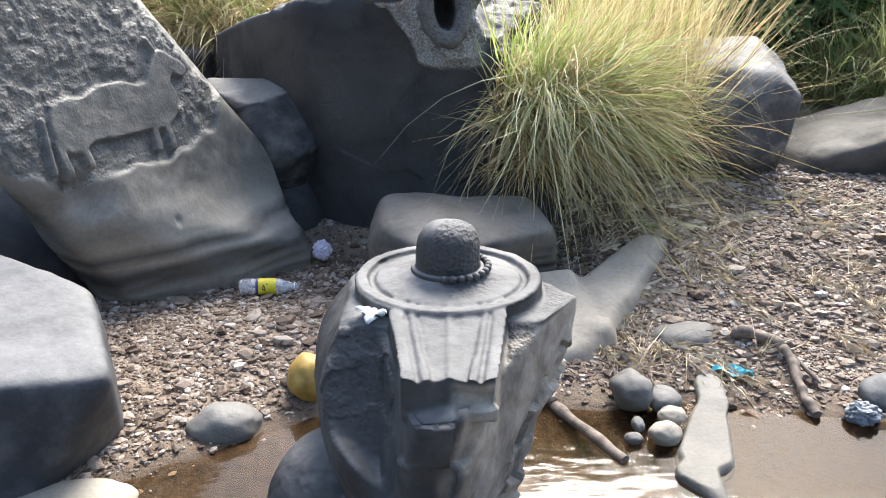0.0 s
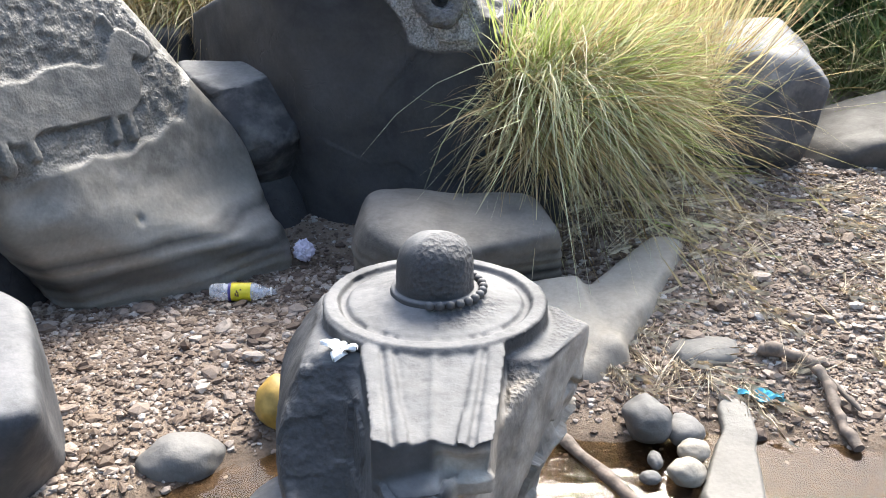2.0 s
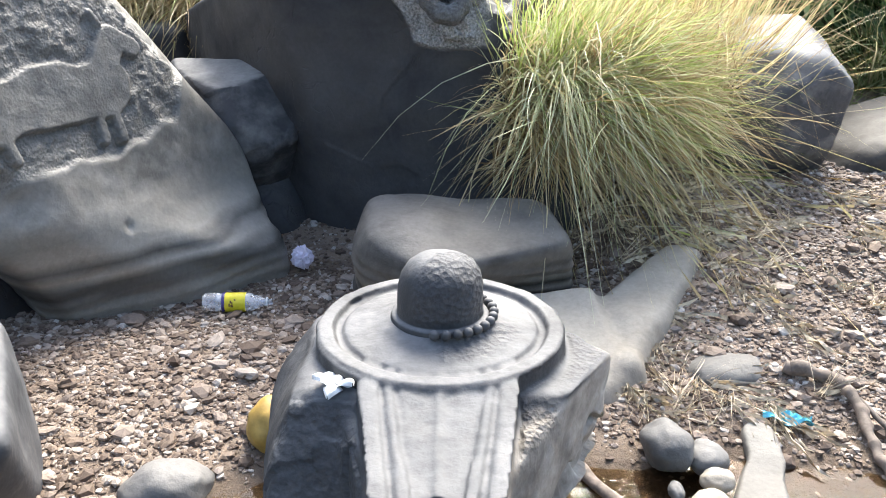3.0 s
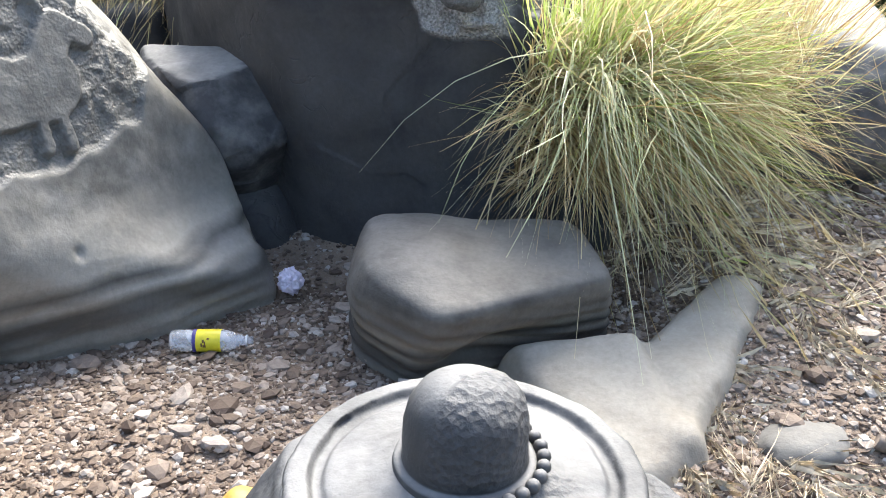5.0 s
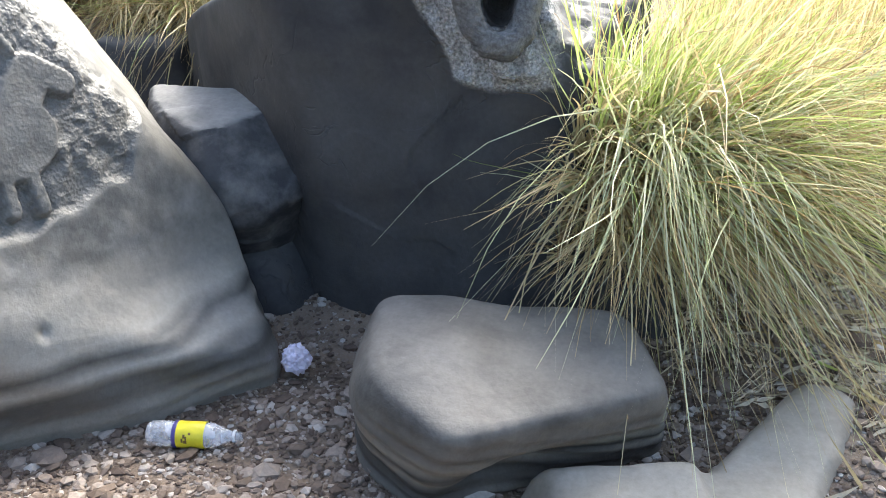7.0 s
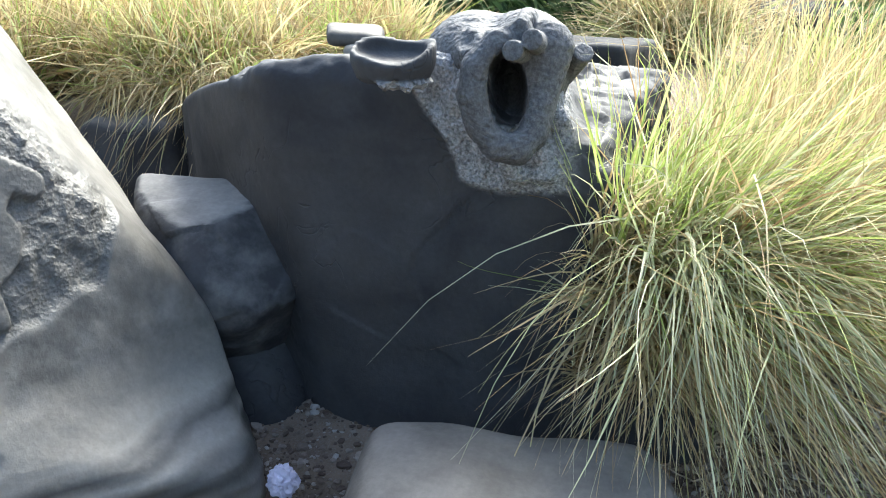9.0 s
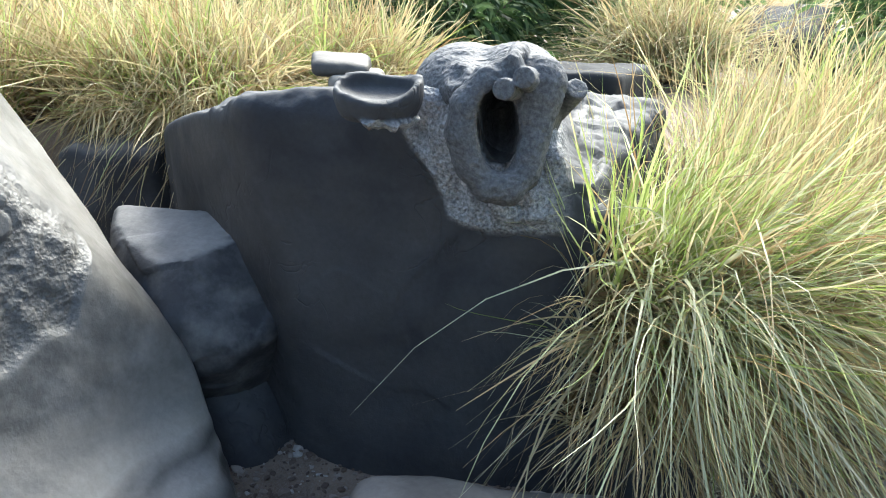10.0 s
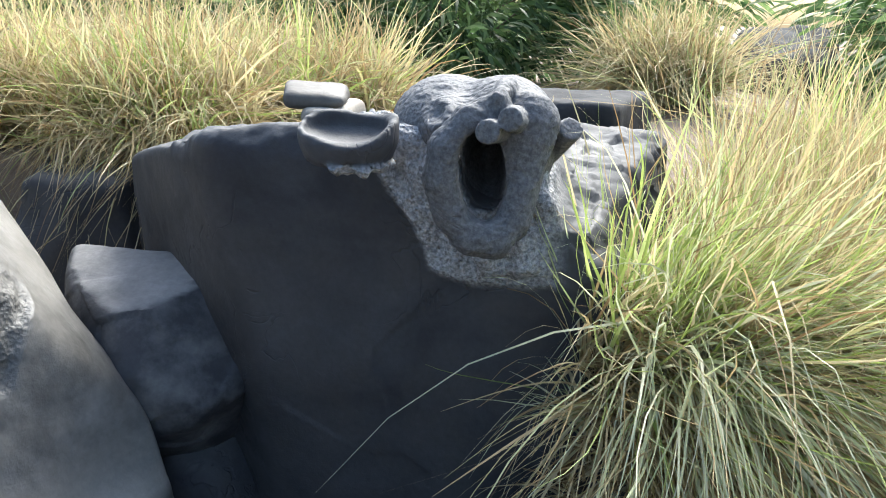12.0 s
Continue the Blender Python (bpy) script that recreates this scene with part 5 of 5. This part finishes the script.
smooth_stone("small grey pebble at the waterline", pool_grey, (0.59, 2.13, 0.0), 0.024, (0.8, 1.3, 0.9), 7.7)
smooth_stone("small wet pebble at the waterline", pool_grey, (0.565, 2.07, -0.01), 0.024, (1.2, 0.9, 0.7), 9.3)
smooth_stone("low flat beige stone on the gravel bank", slab_stone, (0.865, 2.635, 0.05), 0.105, (1.2, 0.78, 0.42), 2.2, 15)
smooth_stone("smooth blue-grey stone half in the pool", near_stone, (1.44, 2.30, 0.0), 0.11, (1.0, 0.8, 0.6), 6.4, 30)
smooth_stone("pale flat stone at the pool edge", pale_stone, (-0.98, 1.76, -0.02), 0.14, (1.3, 0.75, 0.32), 4.4, 12)


def water_stone(X, Y, Z):
    a = rod(X, Y, Z, (0.874, 2.365, 0.0), (0.862, 2.26, -0.01), 0.044, 0.046)
    b = rod(X, Y, Z, (0.83, 2.20, -0.03), (0.755, 1.99, -0.05), 0.055, 0.085)
    c = rod(X, Y, Z, (0.705, 1.90, -0.03), (0.745, 1.78, -0.04), 0.06, 0.022)
    d = join(join(a, b, 0.04), c, 0.03)
    return np.maximum(d, (Z + 0.002 - 0.14 * np.maximum(0, Y - 2.2)) * 0.9)


ws = part("flat_stone", carve("flat_stone", (0.55, 1.7, -0.2), (1.0, 2.55, 0.1), 0.006, water_stone, lambda p, n: 0.0025 * fbm(p, 9, 2)), slab_stone)
tagged(ws, "long flat grey stone lying half in the pool", "stone")

# ---- straw litter on the bank ----
straw_gen = np.random.default_rng(77)
straw_mat = plain("straw", (0.55, 0.46, 0.33), 0.7, 30, 0.35)


def straw_roots(n):
    x = straw_gen.uniform(0.45, 1.9, n)
    y = straw_gen.uniform(2.4, 3.7, n)
    return np.stack([x, y, ground_height(x, y) + 0.02], 1)


sv, sq = blades(1100, straw_roots, 3.0, (0.06, 0.28), (0.3, 0.1, -0.85), (0.0, 0.1), 0.0010, straw_gen)
straw = part("straw", fill_mesh(bpy.data.meshes.new("straw"), sv, sq), straw_mat, ground)
tagged(straw, "scattered dry straw stalks", kind="stuff")
